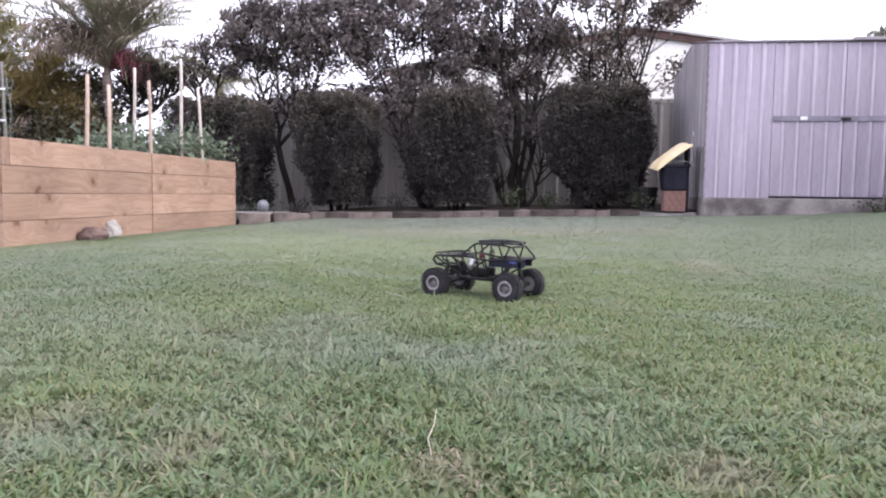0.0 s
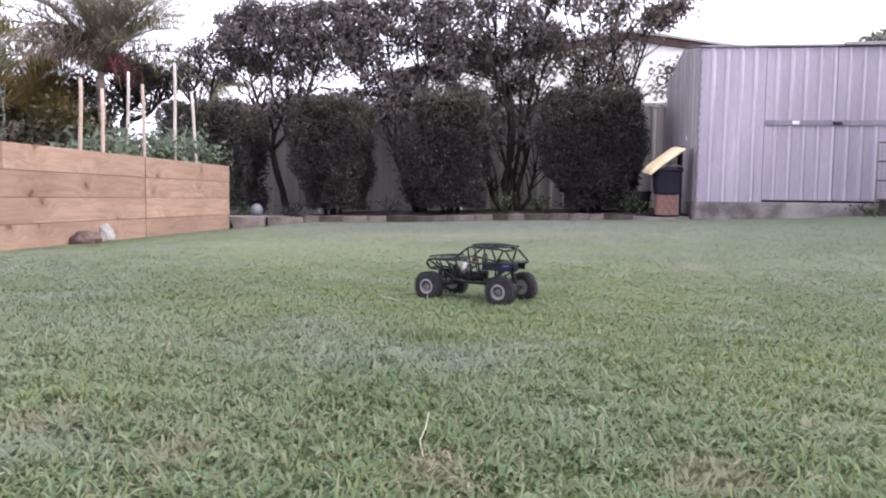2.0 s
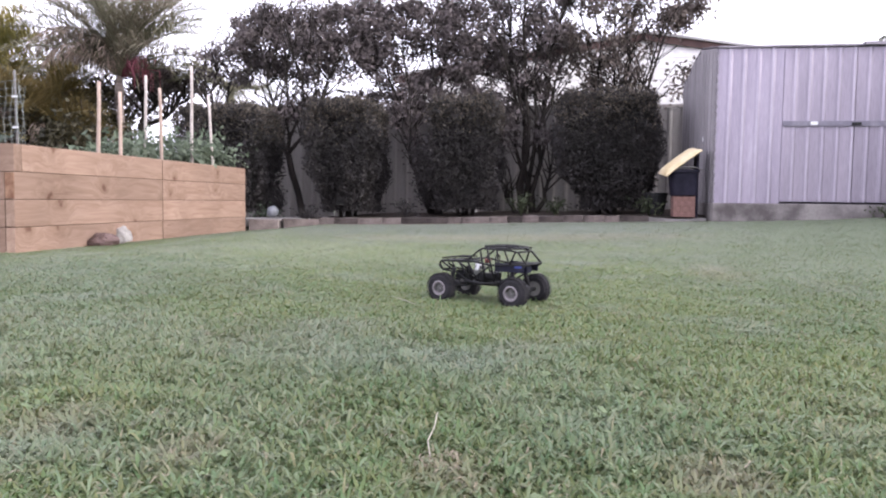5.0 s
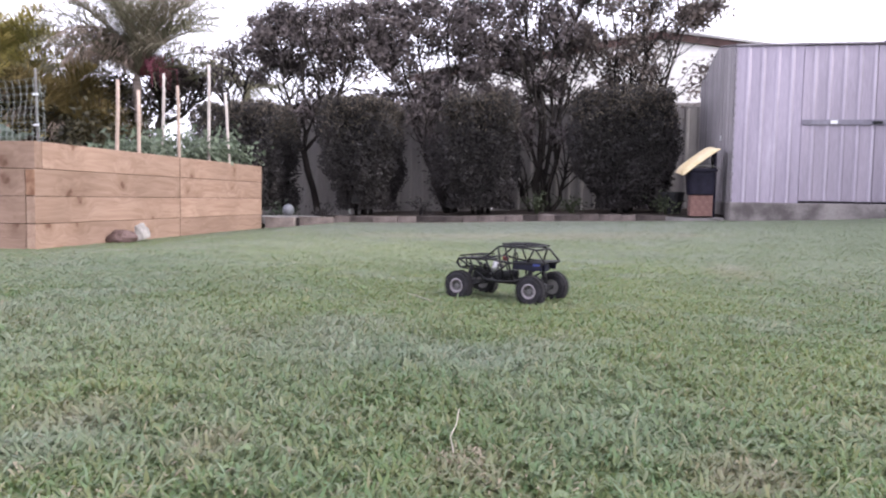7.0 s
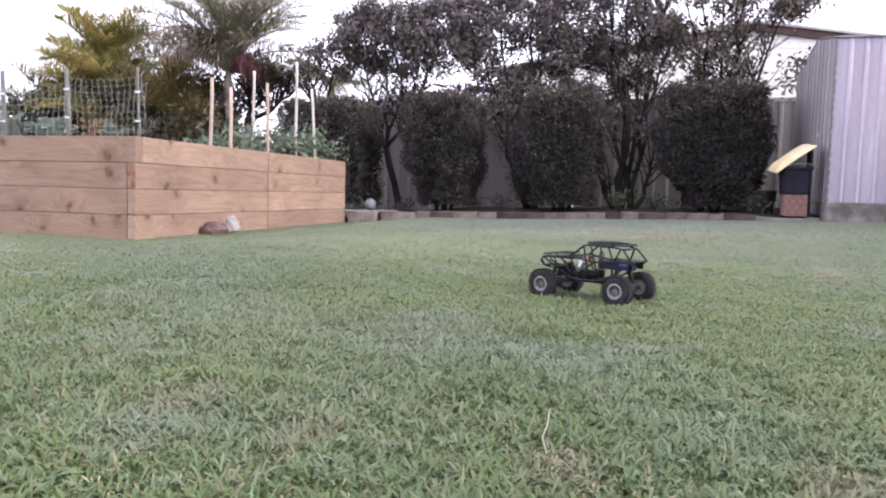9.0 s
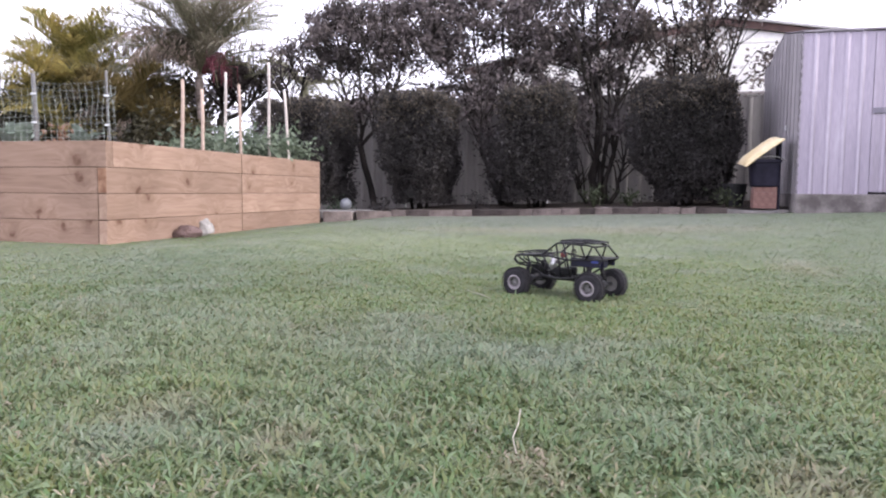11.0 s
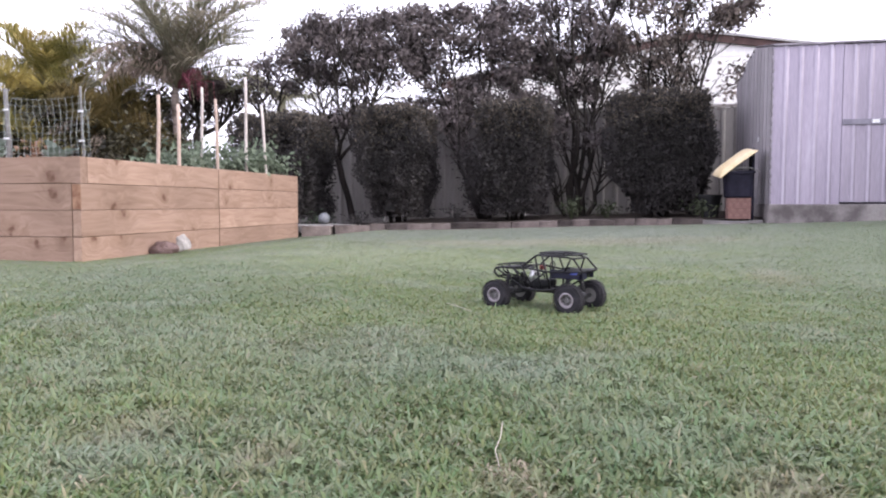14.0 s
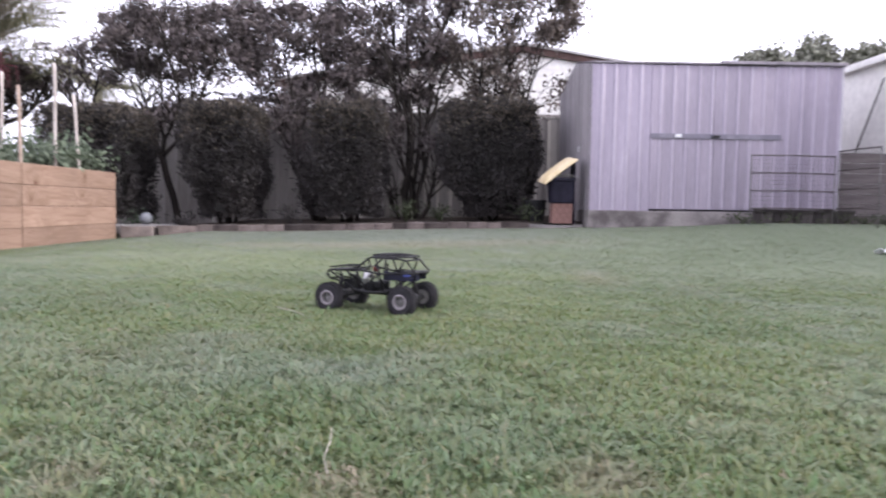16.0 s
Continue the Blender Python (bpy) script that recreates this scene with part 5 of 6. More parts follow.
DARK = "dark leafy evergreen tree behind the hedges"
tree((-3.34, 11.0, 0.2), 0.88, [(-0.75, 0.3, 3.0, 0.7), (-0.3, 0.4, 3.2, 0.6), (0.1, 0.3, 3.1, 0.7), (0.55, 0.3, 2.7, 0.55), (0.3, -0.1, 1.9, 0.5), (-0.5, -0.1, 1.7, 0.6)], -4.6, -2.1, [(-0.1, 0.2, 1.65, 0.3, 0.3, 0.2, 12), (0.35, 0.3, 1.6, 0.35, 0.3, 0.2, 10), (-0.15, 0.1, 1.5, 0.3, 0.25, 0.16, 12)], 490, 33, 0.071, 11, DARK, trunk=0.046)
tree((-1.22, 11.1, 0.2), 0.1, [(-0.8, 0.1, 2.2, 0.62), (-0.7, 0.3, 3.2, 0.8), (0.1, 0.4, 3.3), (-0.2, 0.3, 3.4), (-0.55, 0.0, 1.7, 0.7)], -2.6, -0.6, [(0.3, 0.2, 2.14, 0.3, 0.25, 0.24, 22), (-0.3, 0.2, 1.75, 0.32, 0.2, 0.26, 18), (-0.55, 0.0, 1.45, 0.26, 0.2, 0.26, 13), (-0.35, 0.0, 1.1, 0.18, 0.15, 0.25, 7)], 375, 33, 0.071, 12, DARK, trunk=0.045)
tree((0.15, 11.05, 0.22), 0.1, [(-0.45, 0.3, 3.5, 1.7), (0.15, 0.4, 3.9, 1.5), (-0.1, 0.3, 3.7, 1.5), (0.5, 0.2, 3.2, 1.7), (-0.4, 0.1, 2.6, 1.5), (0.45, 0.0, 2.3, 1.4), (-0.45, -0.1, 0.5, 0.8), (0.5, -0.1, 0.95, 0.8)], -0.9, 0.8, [(-0.5, 0.4, 2.3, 0.5, 0.2, 0.3, 40), (0.0, 0.1, 1.95, 0.4, 0.3, 0.25, 16), (0.24, -0.2, 1.15, 0.12, 0.12, 0.1, 5), (-0.26, -0.2, 1.15, 0.12, 0.2, 0.3, 8)], 370, 33, 0.071, 13, DARK, gap=0.12, trunk=0.048, pair=0.075)
tree((1.35, 11.2, 0.24), 0.1, [(-0.5, 0.2, 3.3), (0.4, 0.2, 3.6), (1.05, 0.2, 3.6), (0.0, 0.3, 3.7), (0.75, 0.0, 2.9), (0.2, 0.1, 3.0), (-0.25, 0.1, 2.9)], 0.6, 2.6, [(0.0, 0.2, 2.1, 0.7, 0.3, 0.35, 42), (1.0, 0.2, 1.95, 0.4, 0.2, 0.3, 14)], 280, 26, 0.076, 14, "thin many-stemmed tree with sparse leaves over the hedge", M_LEAF_LIGHT, 0.08, trunk=0.038)
tree((-4.9, 11.3, 0.15), 0.1, [(-0.3, 0.2, 2.3), (0.3, 0.2, 2.5), (0.0, 0.1, 2.6)], -5.1, -4.7, [(0.0, 0.3, 2.1, 0.5, 0.3, 0.35, 9), (-0.3, 0.3, 2.4, 0.4, 0.3, 0.3, 6)], 10, 20, 0.08, 15, "small sparse tree between hedge and palms")

tree((-8.0, 14.8, 0.0), 1.9, [(-0.1, 0, 2.9), (0.4, 0, 2.9), (1.15, 0, 2.75, 0.7)], 0, 0, [(0.1, 0, 2.95, 0.5, 0.3, 0.3, 48), (0.55, 0, 2.75, 0.3, 0.3, 0.22, 18), (1.05, 0, 2.75, 0.3, 0.2, 0.15, 7)], 0, 30, 0.1, 16, "dark forked tree standing among the palms", trunk=0.085)

# ---- palms ----


def palm(at, trunk_h, trunk_r, fronds, material, seed, label, lean=(0, 0), fruit=False, leaflet=0.5, comb=5):
    r = np.random.default_rng(seed)
    t = thing("palm_tree", at, label, "palm")
    bm = bmesh.new()
    top = Vector((lean[0], lean[1], trunk_h))
    tube(bm, [(0, 0, -0.1), (lean[0] * 0.2, lean[1] * 0.2, trunk_h * 0.4), top], [trunk_r * 1.15, trunk_r, trunk_r * 0.85], 10)
    part("trunk", bm, M_PALM_TRUNK, t)
    sh = tube(bmesh.new(), [top - Vector((0, 0, 0.05)), top + Vector((0, 0, 0.3)), top + Vector((0, 0, 0.65))], [trunk_r * 0.95, trunk_r * 1.05, trunk_r * 0.5], 10)
    part("crownshaft", sh, M_PALM_TRUNK if fruit else material, t)
    for k, (az, el, ln, dry) in enumerate(fronds):
        a = radians(az)
        rach = bmesh.new()
        pts = []
        p = np.array(top) + np.array((0, 0, 0.5))
        e = radians(el)
        n = 12
        for j in range(n + 1):
            pts.append(p.copy())
            step = ln / n
            p = p + step * np.array((math.cos(a) * math.cos(e), math.sin(a) * math.cos(e), math.sin(e)))
            e -= radians((5.6 if fruit else 5.2) if not dry else 13)
        f = part("frond", tube(rach, pts, [0.022 * (1 - 0.85 * j / n) + 0.004 for j in range(n + 1)], 5), M_PALM_DRY if dry else material, t, "dry brown palm frond" if dry else "")
        tone = M_PALM_DRY if dry else M_PALM_PALE if fruit and k % 3 == 1 else material
        V = []
        side = np.array((-math.sin(a), math.cos(a), 0))
        for j in range(comb, n * comb):
            s = j / comb
            i = min(int(s), n - 1)
            q = pts[i] + (pts[i + 1] - pts[i]) * (s - i)
            d = (pts[i + 1] - pts[i]) / np.linalg.norm(pts[i + 1] - pts[i])
            L = leaflet * (0.62 if dry else 1.0) * math.sin(math.pi * min(0.97, 0.12 + 0.82 * s / n)) * r.uniform(0.8, 1.15)
            for sg in (-1, 1):
                lift = 0.35 + 0.25 * r.normal() if not dry else -0.5
                dirn = 0.55 * d + sg * side * 0.8 + np.array((0, 0, lift)) + r.normal(0, 0.16, 3)
                dirn /= np.linalg.norm(dirn)
                tipd = dirn * 0.9 + np.array((0, 0, (-0.6 if fruit else -0.35) if not dry else -0.8))
                w = np.cross(dirn, (0, 0, 1.0))
                w = w / (np.linalg.norm(w) + 1e-6) * ((0.0115 if fruit else 0.0135) if not dry else 0.009)
                m = q + dirn * L * 0.55
                V += [q - w * 0.5, q + w * 0.5, m + w, m - w, m - w, m + w, m + tipd * L * 0.45 + w * 0.1, m + tipd * L * 0.45 - w * 0.1]
        V = np.array(V)
        raw("frond_blade", V, np.full(len(V) // 4, 4), np.arange(len(V)), tone, f)
    if fruit:
        for az in (12, -28):
            bm = bmesh.new()
            b0 = np.array(top) + np.array((0.1 * math.cos(radians(az)), 0.1 * math.sin(radians(az)), 0.5))
            for q in range(18):
                out = np.array((math.cos(radians(az)) * r.uniform(0.3, 0.65), math.sin(radians(az)) * r.uniform(0.2, 0.5) + r.normal() * 0.08, r.uniform(0.1, 0.42)))
                e1 = b0 + out
                tube(bm, [b0, b0 + out * 0.6 + (0, 0, 0.1), e1, e1 + (r.normal() * 0.03, r.normal() * 0.03, -r.uniform(0.15, 0.42))], [0.009, 0.008, 0.009, 0.006], 4)
            part("fruit", bm, M_FRUIT, t, "hanging red palm fruit strands")
    return t


r = random.Random(9)
GREEN, GOLD, DRY = "grey-trunked palm with arching fronds and red fruit", "golden cane palm with yellow-green upright fronds", "shaggy palm with green and dry hanging fronds"
palm((-8.1, 14.0, 0), 2.3, 0.085, [(47 * k + r.uniform(-10, 10), (88, 76, 62, 82, 70)[k % 5], r.uniform(2.3, 3.1), False) for k in range(27)] + [(180, 80, 1.9, True), (160, 84, 2.2, True), (205, 70, 1.8, True), (140, 74, 1.9, True), (192, 86, 2.3, True), (215, 76, 1.9, True), (186, 88, 2.5, True), (170, 78, 2.1, True), (200, 66, 1.8, True), (150, 86, 2.4, True), (176, 84, 2.4, True), (188, 74, 2.0, True), (210, 86, 2.4, True)] + [(5, 38, 2.2, False), (-15, 50, 2.3, False), (10, 25, 2.1, False), (-40, 40, 2.0, False), (195, 55, 2.4, False), (215, 40, 2.2, False)], M_PALM, 21, GREEN, (-0.1, 0), True, 0.78, 6)
palm((-11.4, 14.2, 0), 2.2, 0.09, [(51 * k + r.uniform(-12, 12), (86, 76, 62, 40)[k % 4], r.uniform(1.4, 2.0), False) for k in range(22)], M_PALM_GOLD, 22, GOLD, (0, 0), False, 0.8, 7)
palm((-12.6, 13.9, 0), 1.2, 0.09, [(45 * k + r.uniform(-12, 12), (75, 55, 30)[k % 3], r.uniform(1.5, 2.0), False) for k in range(11)], M_PALM, 23, DRY, (0, 0), False, 0.65)
palm((-11.1, 13.5, 0), 1.6, 0.08, [(47 * k + r.uniform(-12, 12), (70, 48, 22)[k % 3], r.uniform(1.3, 1.8), False) for k in range(26)], M_PALM_GOLD, 27, GOLD, (0, 0), False, 0.7, 7)
palm((-9.9, 13.6, 0), 1.7, 0.1, [(51 * k + r.uniform(-12, 12), (72, 50, 20)[k % 3], r.uniform(1.2, 1.7), k % 3 == 0) for k in range(18)], M_PALM, 24, DRY, (0, 0), False, 0.75, 7)
palm((-10.6, 13.0, 0), 0.9, 0.08, [(63 * k + r.uniform(-12, 12), (70, 50, 30)[k % 3], r.uniform(1.2, 1.7), False) for k in range(20)], M_PALM_GOLD, 26, DRY, (0, 0), False, 0.55)
palm((-9.4, 13.1, 0), 1.15, 0.1, [(49 * k + r.uniform(-12, 12), (78, 60, 40, 15)[k % 4], r.uniform(1.2, 1.7), k % 5 == 4) for k in range(26)], M_PALM_OLIVE, 28, "low olive-brown palm with arching feathery fronds", (0, 0), False, 0.7, 7)
palm((-8.7, 13.2, 0), 0.55, 0.08, [(53 * k + r.uniform(-12, 12), (76, 56, 34)[k % 3], r.uniform(1.0, 1.4), k % 6 == 5) for k in range(18)], M_PALM_OLIVE, 29, "low olive-brown palm with arching feathery fronds", (0, 0), False, 0.6, 7)
palm((-6.5, 15.5, 0), 2.2, 0.09, [(60 * k + r.uniform(-12, 12), (55, 30, 10)[k % 3], r.uniform(1.2, 1.6), False) for k in range(12)], M_PALM, 25, "young palm beside the trees", (0, 0), False, 0.45)


def shrub(at, blobs, n, leaf, seed, label, material=M_SHRUB):
    r2 = np.random.default_rng(seed)
    t = thing("shrub", at, label, "shrub", "shrubs behind the bed")
    st = bmesh.new()
    pts = []
    for bx, by, bz, rx, ry, rz in blobs:
        tube(st, [(bx * 0.3, by * 0.3, -0.1), (bx * 0.7, by * 0.7, bz * 0.6), (bx, by, bz)], [0.04, 0.025, 0.01], 5)
        d = unit(r2.normal(size=(n, 3))) * (r2.random((n, 1)) ** 0.4)
        pts.append(np.array((bx, by, bz)) + d * (rx, ry, rz) * (1 + 0.25 * r2.normal(size=(n, 1)) * 0.5))
    part("stem", st, M_BARK, t)
    pts = np.concatenate(pts)
    pts = pts[pts[:, 2] > 0.05]
    keep = np.array([noise.noise(Vector(p) * 1.9 + Vector((seed, 0, 0))) > -0.12 for p in pts])
    leaves("foliage", pts[keep], leaf, leaf * 0.45, material, t)
    return t


BEHIND = "dark dense shrub behind the raised bed"
shrub((-6.3, 12.6, 0.1), [(0, 0, 0.6, 0.9, 0.5, 0.5), (-0.9, 0.2, 0.55, 0.8, 0.5, 0.5), (0.7, 0.2, 0.75, 0.7, 0.5, 0.55)], 6000, 0.11, 31, BEHIND)
shrub((-8.6, 12.5, 0.1), [(0, 0, 1.0, 1.0, 0.5, 0.9), (-1.0, 0.2, 0.9, 0.9, 0.5, 0.8), (0.9, 0.3, 0.8, 0.8, 0.5, 0.75)], 6000, 0.12, 32, BEHIND)
shrub((-11.3, 12.8, 0.1), [(0, 0, 1.2, 1.2, 0.5, 1.2), (-1.2, 0.2, 1.2, 1.0, 0.5, 1.1), (1.0, 0.3, 1.4, 0.9, 0.5, 1.2)], 6000, 0.12, 33, BEHIND)
shrub((-11.2, 13.9, 0.1), [(0, 0, 2.0, 0.9, 0.4, 0.75), (-1.1, 0.2, 1.9, 0.8, 0.4, 0.8), (0.9, 0.1, 1.7, 0.7, 0.4, 0.7)], 4200, 0.15, 37, "yellow-green leafy shrub below the golden palms", M_SHRUB_GOLD)
shrub((-9.2, 14.7, 0.1), [(0, 0, 1.9, 0.9, 0.5, 1.0), (-1.0, 0, 1.6, 0.8, 0.5, 0.9)], 4500, 0.12, 36, "tall olive shrub among the palms")
shrub((-14.0, 13.0, 0.1), [(0, 0, 1.0, 1.2, 0.5, 1.0), (-1.2, 0.2, 1.1, 1.0, 0.5, 1.0)], 6000, 0.12, 34, BEHIND)
shrub((-8.6, 15.6, 0.1), [(0, 0, 2.6, 1.0, 0.5, 0.7), (-1.4, 0.2, 2.4, 1.0, 0.5, 0.7)], 1500, 0.13, 35, "tall leafy shrub among the palms", M_LEAF_TREE)
for x, y, h in ((-3.5, 10.1, 0.26), (-1.5, 10.1, 0.22), (0.1, 10.0, 0.3), (0.55, 10.2, 0.2), (1.7, 9.5, 0.22), (-2.9, 10.0, 0.2)):
    plant("border_plant", (x, y, gz(x, 9.2) + 0.07), h, 0.2, 150, 0.05, M_GRASSY if x > 1.5 or 0 < x < 0.6 else M_SQUASH if x < -3.4 else M_LEAF_HEDGE, "low green plant in the border soil", "plant", "plants in the border")

# far trees on the skyline, their haze put into the pale leaf colour
far = thing("far_trees", (16, 40, 0), "far hazy green trees on the skyline", "trees", kind="stuff")
r3 = np.random.default_rng(41)
pts = []
for k in range(70):
    cx = r3.uniform(1.0, 11)
    cz = r3.uniform(7.1, 9.0) + 0.06 * cx + 0.45 * math.sin(2.6 * cx) + 0.3 * math.sin(6.1 * cx) - 0.3
    d = unit(r3.normal(size=(420, 3))) * (r3.random((420, 1)) ** 0.35)
    pts.append(np.array((cx, r3.uniform(-1, 2), cz)) + d * (r3.uniform(0.35, 0.95), 1.0, r3.uniform(0.45, 1.0)) * (1 + 0.25 * r3.normal(size=(420, 1))))
leaves("foliage", np.concatenate(pts), 0.32, 0.18, M_FAR, far)
st = bmesh.new()
for k in range(8):
    tube(st, [(-2 + 2 * k, 0, -0.5), (-2 + 2 * k, 0, 7)], [0.25, 0.12], 6)
part("trunk", st, M_BARK, far)

# ---- radio-control car on the lawn ----
CARX, CARY = 0.257, 3.055
car = thing("toy_crawler", (CARX, CARY, gz(CARX, CARY) - 0.006), "black tube-framed remote-control rock crawler with fat tyres", "toy car", turn=157)
R, TW = 0.056, 0.048


def lathe(prof, n=28):
    bm = bmesh.new()
    rings_ = [[bm.verts.new((rr * math.cos(t), y, rr * math.sin(t))) for t in (2 * math.pi * k / n for k in range(n))] for rr, y in prof]
    for p, q in zip(rings_, rings_[1:]):
        for k in range(n):
            bm.faces.new((p[k], p[(k + 1) % n], q[(k + 1) % n], q[k]))
    return bm


for fx in (0.156, -0.163):
    for sd in (-1, 1):
        w = part("wheel", lathe([(0.008, -0.012), (0.008, 0.012), (0.004, 0.013)], 12), M_STEEL, car)
        w.matrix_local = pose(fx, sd * 0.106, R, 0, 0, 0 if sd > 0 else 180)
        tyre = lathe([(0.03, -TW / 2), (0.046, -TW / 2), (0.053, -TW / 2 + 0.006), (R, -TW / 4), (R + 0.0005, 0), (R, TW / 4), (0.053, TW / 2 - 0.006), (0.046, TW / 2), (0.03, TW / 2), (0.029, 0), (0.03, -TW / 2)], 40)
        for k in range(40):
            for s2 in (-1, 1):
                t2 = 2 * math.pi * (k + 0.5 * (s2 > 0)) / 40
                box(tyre, (math.cos(t2) * (R + 0.001), s2 * 0.012, math.sin(t2) * (R + 0.001)), (0.006, 0.018, 0.004), 0, Matrix.Rotation(-t2, 3, "Y"))
        part("tyre", tyre, M_RUBBER, w, "chunky black rubber tyre")
        rim = lathe([(0.0, 0.012), (0.01, 0.014), (0.012, 0.008), (0.018, 0.006), (0.0215, 0.016), (0.031, 0.019), (0.03, -0.02), (0.0, -0.02)], 28)
        for k in range(6):
            t2 = 2 * math.pi * k / 6
            box(rim, (0.0165 * math.cos(t2), 0.011, 0.0165 * math.sin(t2)), (0.012, 0.007, 0.005), 0, Matrix.Rotation(-t2, 3, "Y"))
        part("rim", rim, M_POST, w, "dull grey wheel centre")
        part("rim_ring", lathe([(0.0215, 0.018), (0.0225, 0.0235), (0.0265, 0.0255), (0.0305, 0.0235), (0.0315, 0.018)], 28), M_RIM, w, "grey beadlock ring")
    part("axle", tube(bmesh.new(), [(fx, -0.09, R), (fx, -0.03, R), (fx, -0.02, R), (fx, 0.02, R), (fx, 0.03, R), (fx, 0.09, R)], [0.009, 0.009, 0.02, 0.02, 0.009, 0.009], 10), M_BLACK, car)
    for sd in (-1, 1):
        sh = part("shock", tube(bmesh.new(), [(fx * 0.92, sd * 0.062, R + 0.012), (fx * 0.8, sd * 0.055, 0.135)], 0.008, 8), M_BLACK, car)
        part("spring", tube(bmesh.new(), [(fx * (0.9 - 0.08 * k / 40) + 0.011 * math.cos(k * 0.9), sd * 0.06 + 0.011 * math.sin(k * 0.9), R + 0.02 + 0.05 * k / 40) for k in range(41)], 0.0016, 4), M_RUBBER, sh)
        part("link", tube(bmesh.new(), [(fx * 0.95, sd * 0.045, R - 0.004), (fx * 0.25, sd * 0.035, 0.075)], 0.004, 6), M_BLACK, car)


def rails(name, lines, rad, material, label=""):
    """Bent tubes, mirrored to both sides."""
    for ln in lines:
        for sd in (-1, 1):
            part(name, tube(bmesh.new(), [(x, sd * y, 0.97 * z) for x, y, z in ln], rad, 6), material, car, label)


rails("frame_tube", [
    [(0.2, 0.05, 0.152), (0.19, 0.055, 0.165), (0.09, 0.07, 0.172), (0.055, 0.08, 0.176), (0.0, 0.072, 0.222), (-0.012, 0.07, 0.226), (-0.13, 0.064, 0.222), (-0.16, 0.062, 0.216), (-0.2, 0.07, 0.168)],
    [(0.2, 0.05, 0.152), (0.185, 0.05, 0.128), (0.12, 0.055, 0.12), (0.05, 0.06, 0.085), (-0.07, 0.06, 0.082), (-0.14, 0.06, 0.125), (-0.2, 0.07, 0.168)],
    [(0.055, 0.08, 0.176), (0.03, 0.07, 0.12), (0.0, 0.06, 0.083)],
    [(-0.03, 0.071, 0.225), (-0.05, 0.078, 0.165), (-0.06, 0.06, 0.083)],
    [(0.055, 0.08, 0.176), (-0.05, 0.078, 0.16), (-0.2, 0.07, 0.168)],
    [(0.05, 0.06, 0.087), (-0.05, 0.078, 0.16)],
    [(-0.15, 0.063, 0.217), (-0.13, 0.074, 0.165)],
    [(0.19, 0.055, 0.165), (0.12, 0.055, 0.12)],
    [(0.1, 0.068, 0.17), (0.05, 0.06, 0.087)],
    [(0.0, 0.072, 0.22), (-0.02, 0.06, 0.083)],
], 0.0038, M_BLACK)
for x, y, z in ((0.19, 0.055, 0.165), (0.055, 0.08, 0.176), (-0.012, 0.07, 0.226), (-0.085, 0.067, 0.224), (-0.16, 0.062, 0.216), (-0.2, 0.07, 0.168), (0.0, 0.06, 0.083), (0.185, 0.05, 0.128)):
    part("cross_tube", tube(bmesh.new(), [(x, -y, 0.97 * z), (x, y, 0.97 * z)], 0.004, 6), M_BLACK, car)
part("bonnet", box(bmesh.new(), (0.125, 0, 0.16), (0.13, 0.1, 0.006), 0.002), M_BLACK, car)
for k in range(3):
    part("roof_panel", box(bmesh.new(), (-0.036 - 0.052 * k, 0, 0.2225), (0.046, 0.124, 0.005), 0.0015), M_BLACK, car)
for y in (-0.045, 0.0, 0.045):
    part("roof_rib", tube(bmesh.new(), [(-0.005, y, 0.228), (-0.09, y, 0.23), (-0.168, y, 0.223)], 0.0032, 6), M_BLACK, car)
part("steering_wheel", tube(bmesh.new(), [(-0.055, 0.028 + 0.02 * math.cos(t), 0.175 + 0.02 * math.sin(t)) for t in (2 * math.pi * k / 16 for k in range(17))], 0.0024, 5), M_BLACK, car)
part("servo", box(bmesh.new(), (0.005, -0.005, 0.165), (0.024, 0.014, 0.016), 0.003), M_RED, car, "small red servo")
part("hood_rail", tube(bmesh.new(), [(0.2, -0.03, 0.17), (0.135, -0.03, 0.178), (0.07, -0.03, 0.18)], 0.003, 6), M_BLACK, car)
part("hood_rail", tube(bmesh.new(), [(0.2, 0.03, 0.17), (0.135, 0.03, 0.178), (0.07, 0.03, 0.18)], 0.003, 6), M_BLACK, car)
for sd in (-1, 1):
    pn = part("side_panel", box(bmesh.new(), (-0.125, sd * 0.066, 0.148), (0.125, 0.004, 0.034), 0.0015), M_BLUE, car, "deep blue side panel")
    part("sticker", box(bmesh.new(), (-0.165, sd * 0.069, 0.155), (0.03, 0.002, 0.012), 0.0005), M_BLUEBIT, pn, "small blue sticker")
part("skid_plate", box(bmesh.new(), (0, 0, 0.075), (0.16, 0.085, 0.012), 0.003), M_BLACK, car)
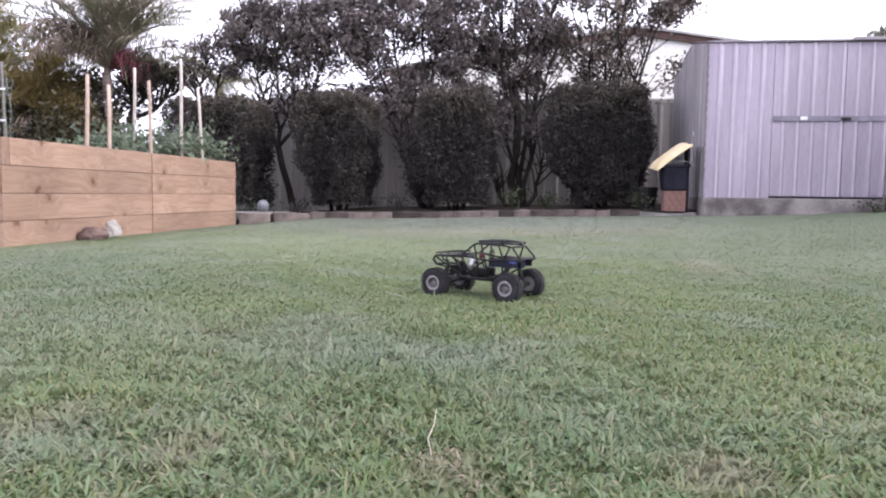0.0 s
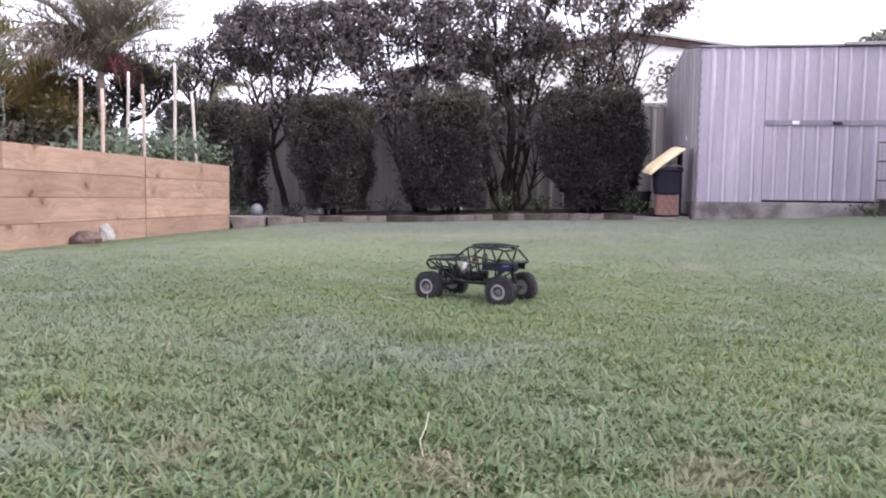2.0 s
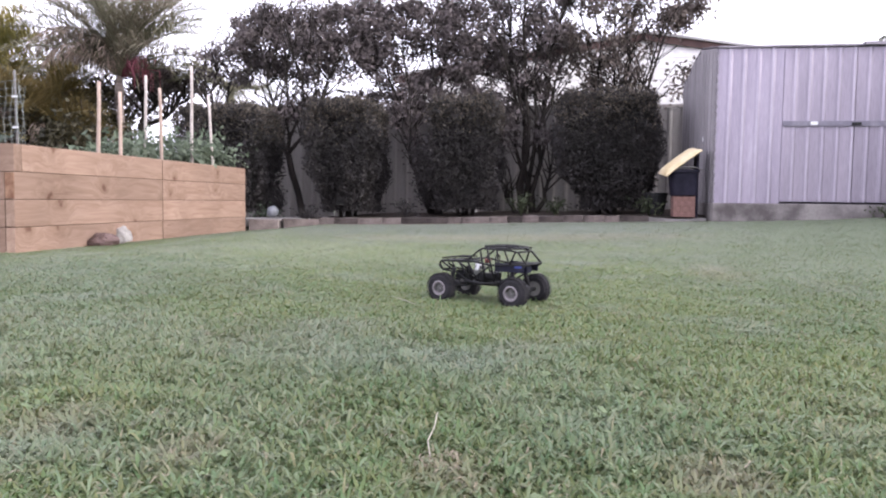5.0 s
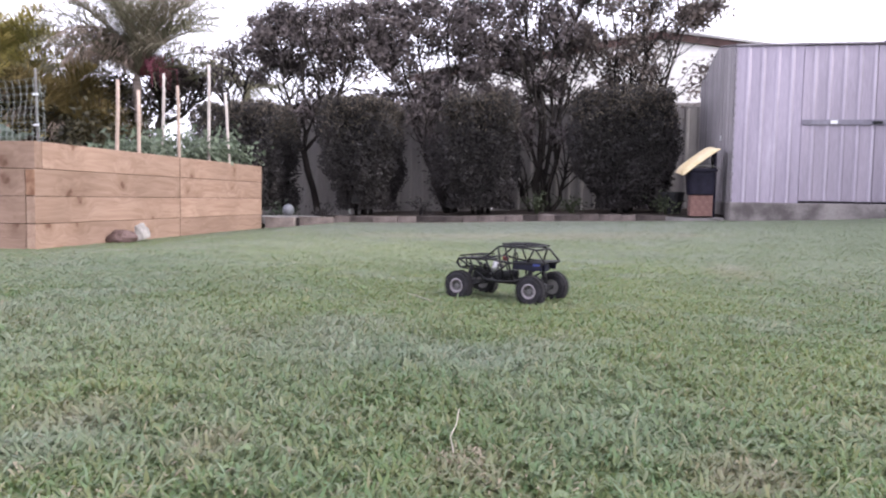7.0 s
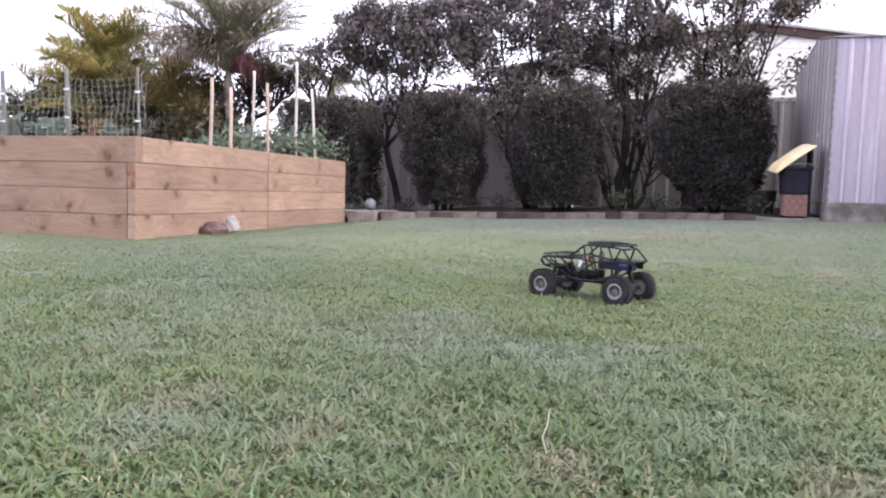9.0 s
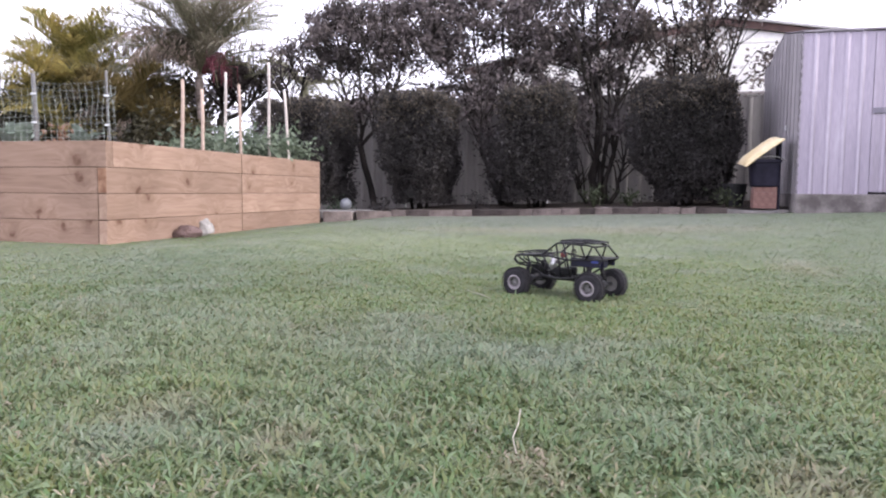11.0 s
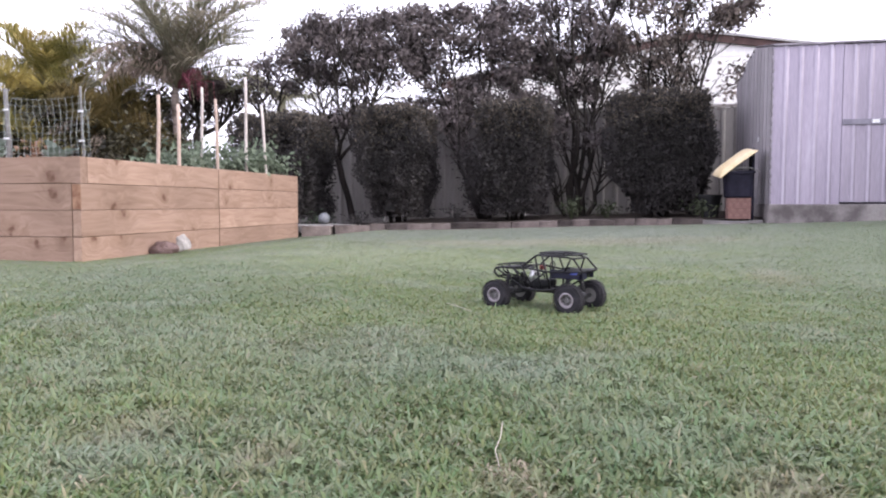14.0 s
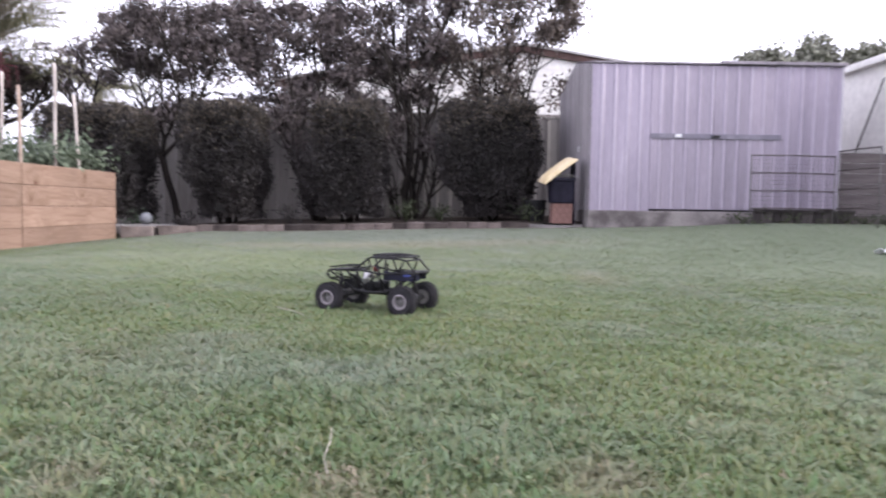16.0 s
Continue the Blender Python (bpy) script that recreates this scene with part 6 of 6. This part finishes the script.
part("gearbox", box(bmesh.new(), (0.02, 0, 0.098), (0.06, 0.045, 0.036), 0.006), M_BLACK, car)
for sd in (-1, 1):
    part("seat_side", box(bmesh.new(), (-0.02, sd * 0.026, 0.105), (0.045, 0.026, 0.03), 0.008), M_BLACK, car)
    part("nerf_bar", tube(bmesh.new(), [(0.07, sd * 0.07, 0.088), (0.0, sd * 0.078, 0.08), (-0.075, sd * 0.07, 0.084)], 0.005, 6), M_BLACK, car)
    part("bumper_loop", tube(bmesh.new(), [(0.185, sd * 0.05, 0.124), (0.21, sd * 0.04, 0.14), (0.205, sd * 0.03, 0.158), (0.17, sd * 0.03, 0.165)], 0.0036, 6), M_BLACK, car)
part("steering_servo", box(bmesh.new(), (0.12, 0.01, 0.105), (0.04, 0.022, 0.036), 0.003), M_BLACK, car)
part("rear_rack", box(bmesh.new(), (-0.15, 0, 0.162), (0.085, 0.125, 0.006), 0.002), M_BLACK, car)
part("motor", tube(bmesh.new(), [(0.05, 0.012, 0.1), (0.035, 0.012, 0.156)], 0.015, 14), M_STEEL, car, "silver electric motor")
part("battery", box(bmesh.new(), (-0.12, 0, 0.14), (0.12, 0.045, 0.028), 0.005), M_BLUE, car)
part("receiver", box(bmesh.new(), (0.01, 0.03, 0.14), (0.022, 0.015, 0.014), 0.003), M_POST, car, "grey receiver box")
part("wire", tube(bmesh.new(), [(-0.03 + 0.025 * math.cos(t), 0.035, 0.15 + 0.03 * math.sin(t)) for t in (math.pi * k / 8 for k in range(9))], 0.002, 5), M_BLACK, car)

# ---- loose straws on the lawn ----
for pts in ([(0.338, 1.14), (0.322, 1.21), (0.321, 1.28), (0.314, 1.36)], [(-0.11, 2.87), (-0.04, 2.78), (0.03, 2.68)]):
    ob = part("dry_straw", tube(bmesh.new(), [(x, y, gz(x, y) + 0.026 + 0.004 * math.sin(3 * i)) for i, (x, y) in enumerate(pts)], 0.0009, 5), M_STICK)
    tagged(ob, "dry pale straw lying on the grass", "straw", "loose straws")
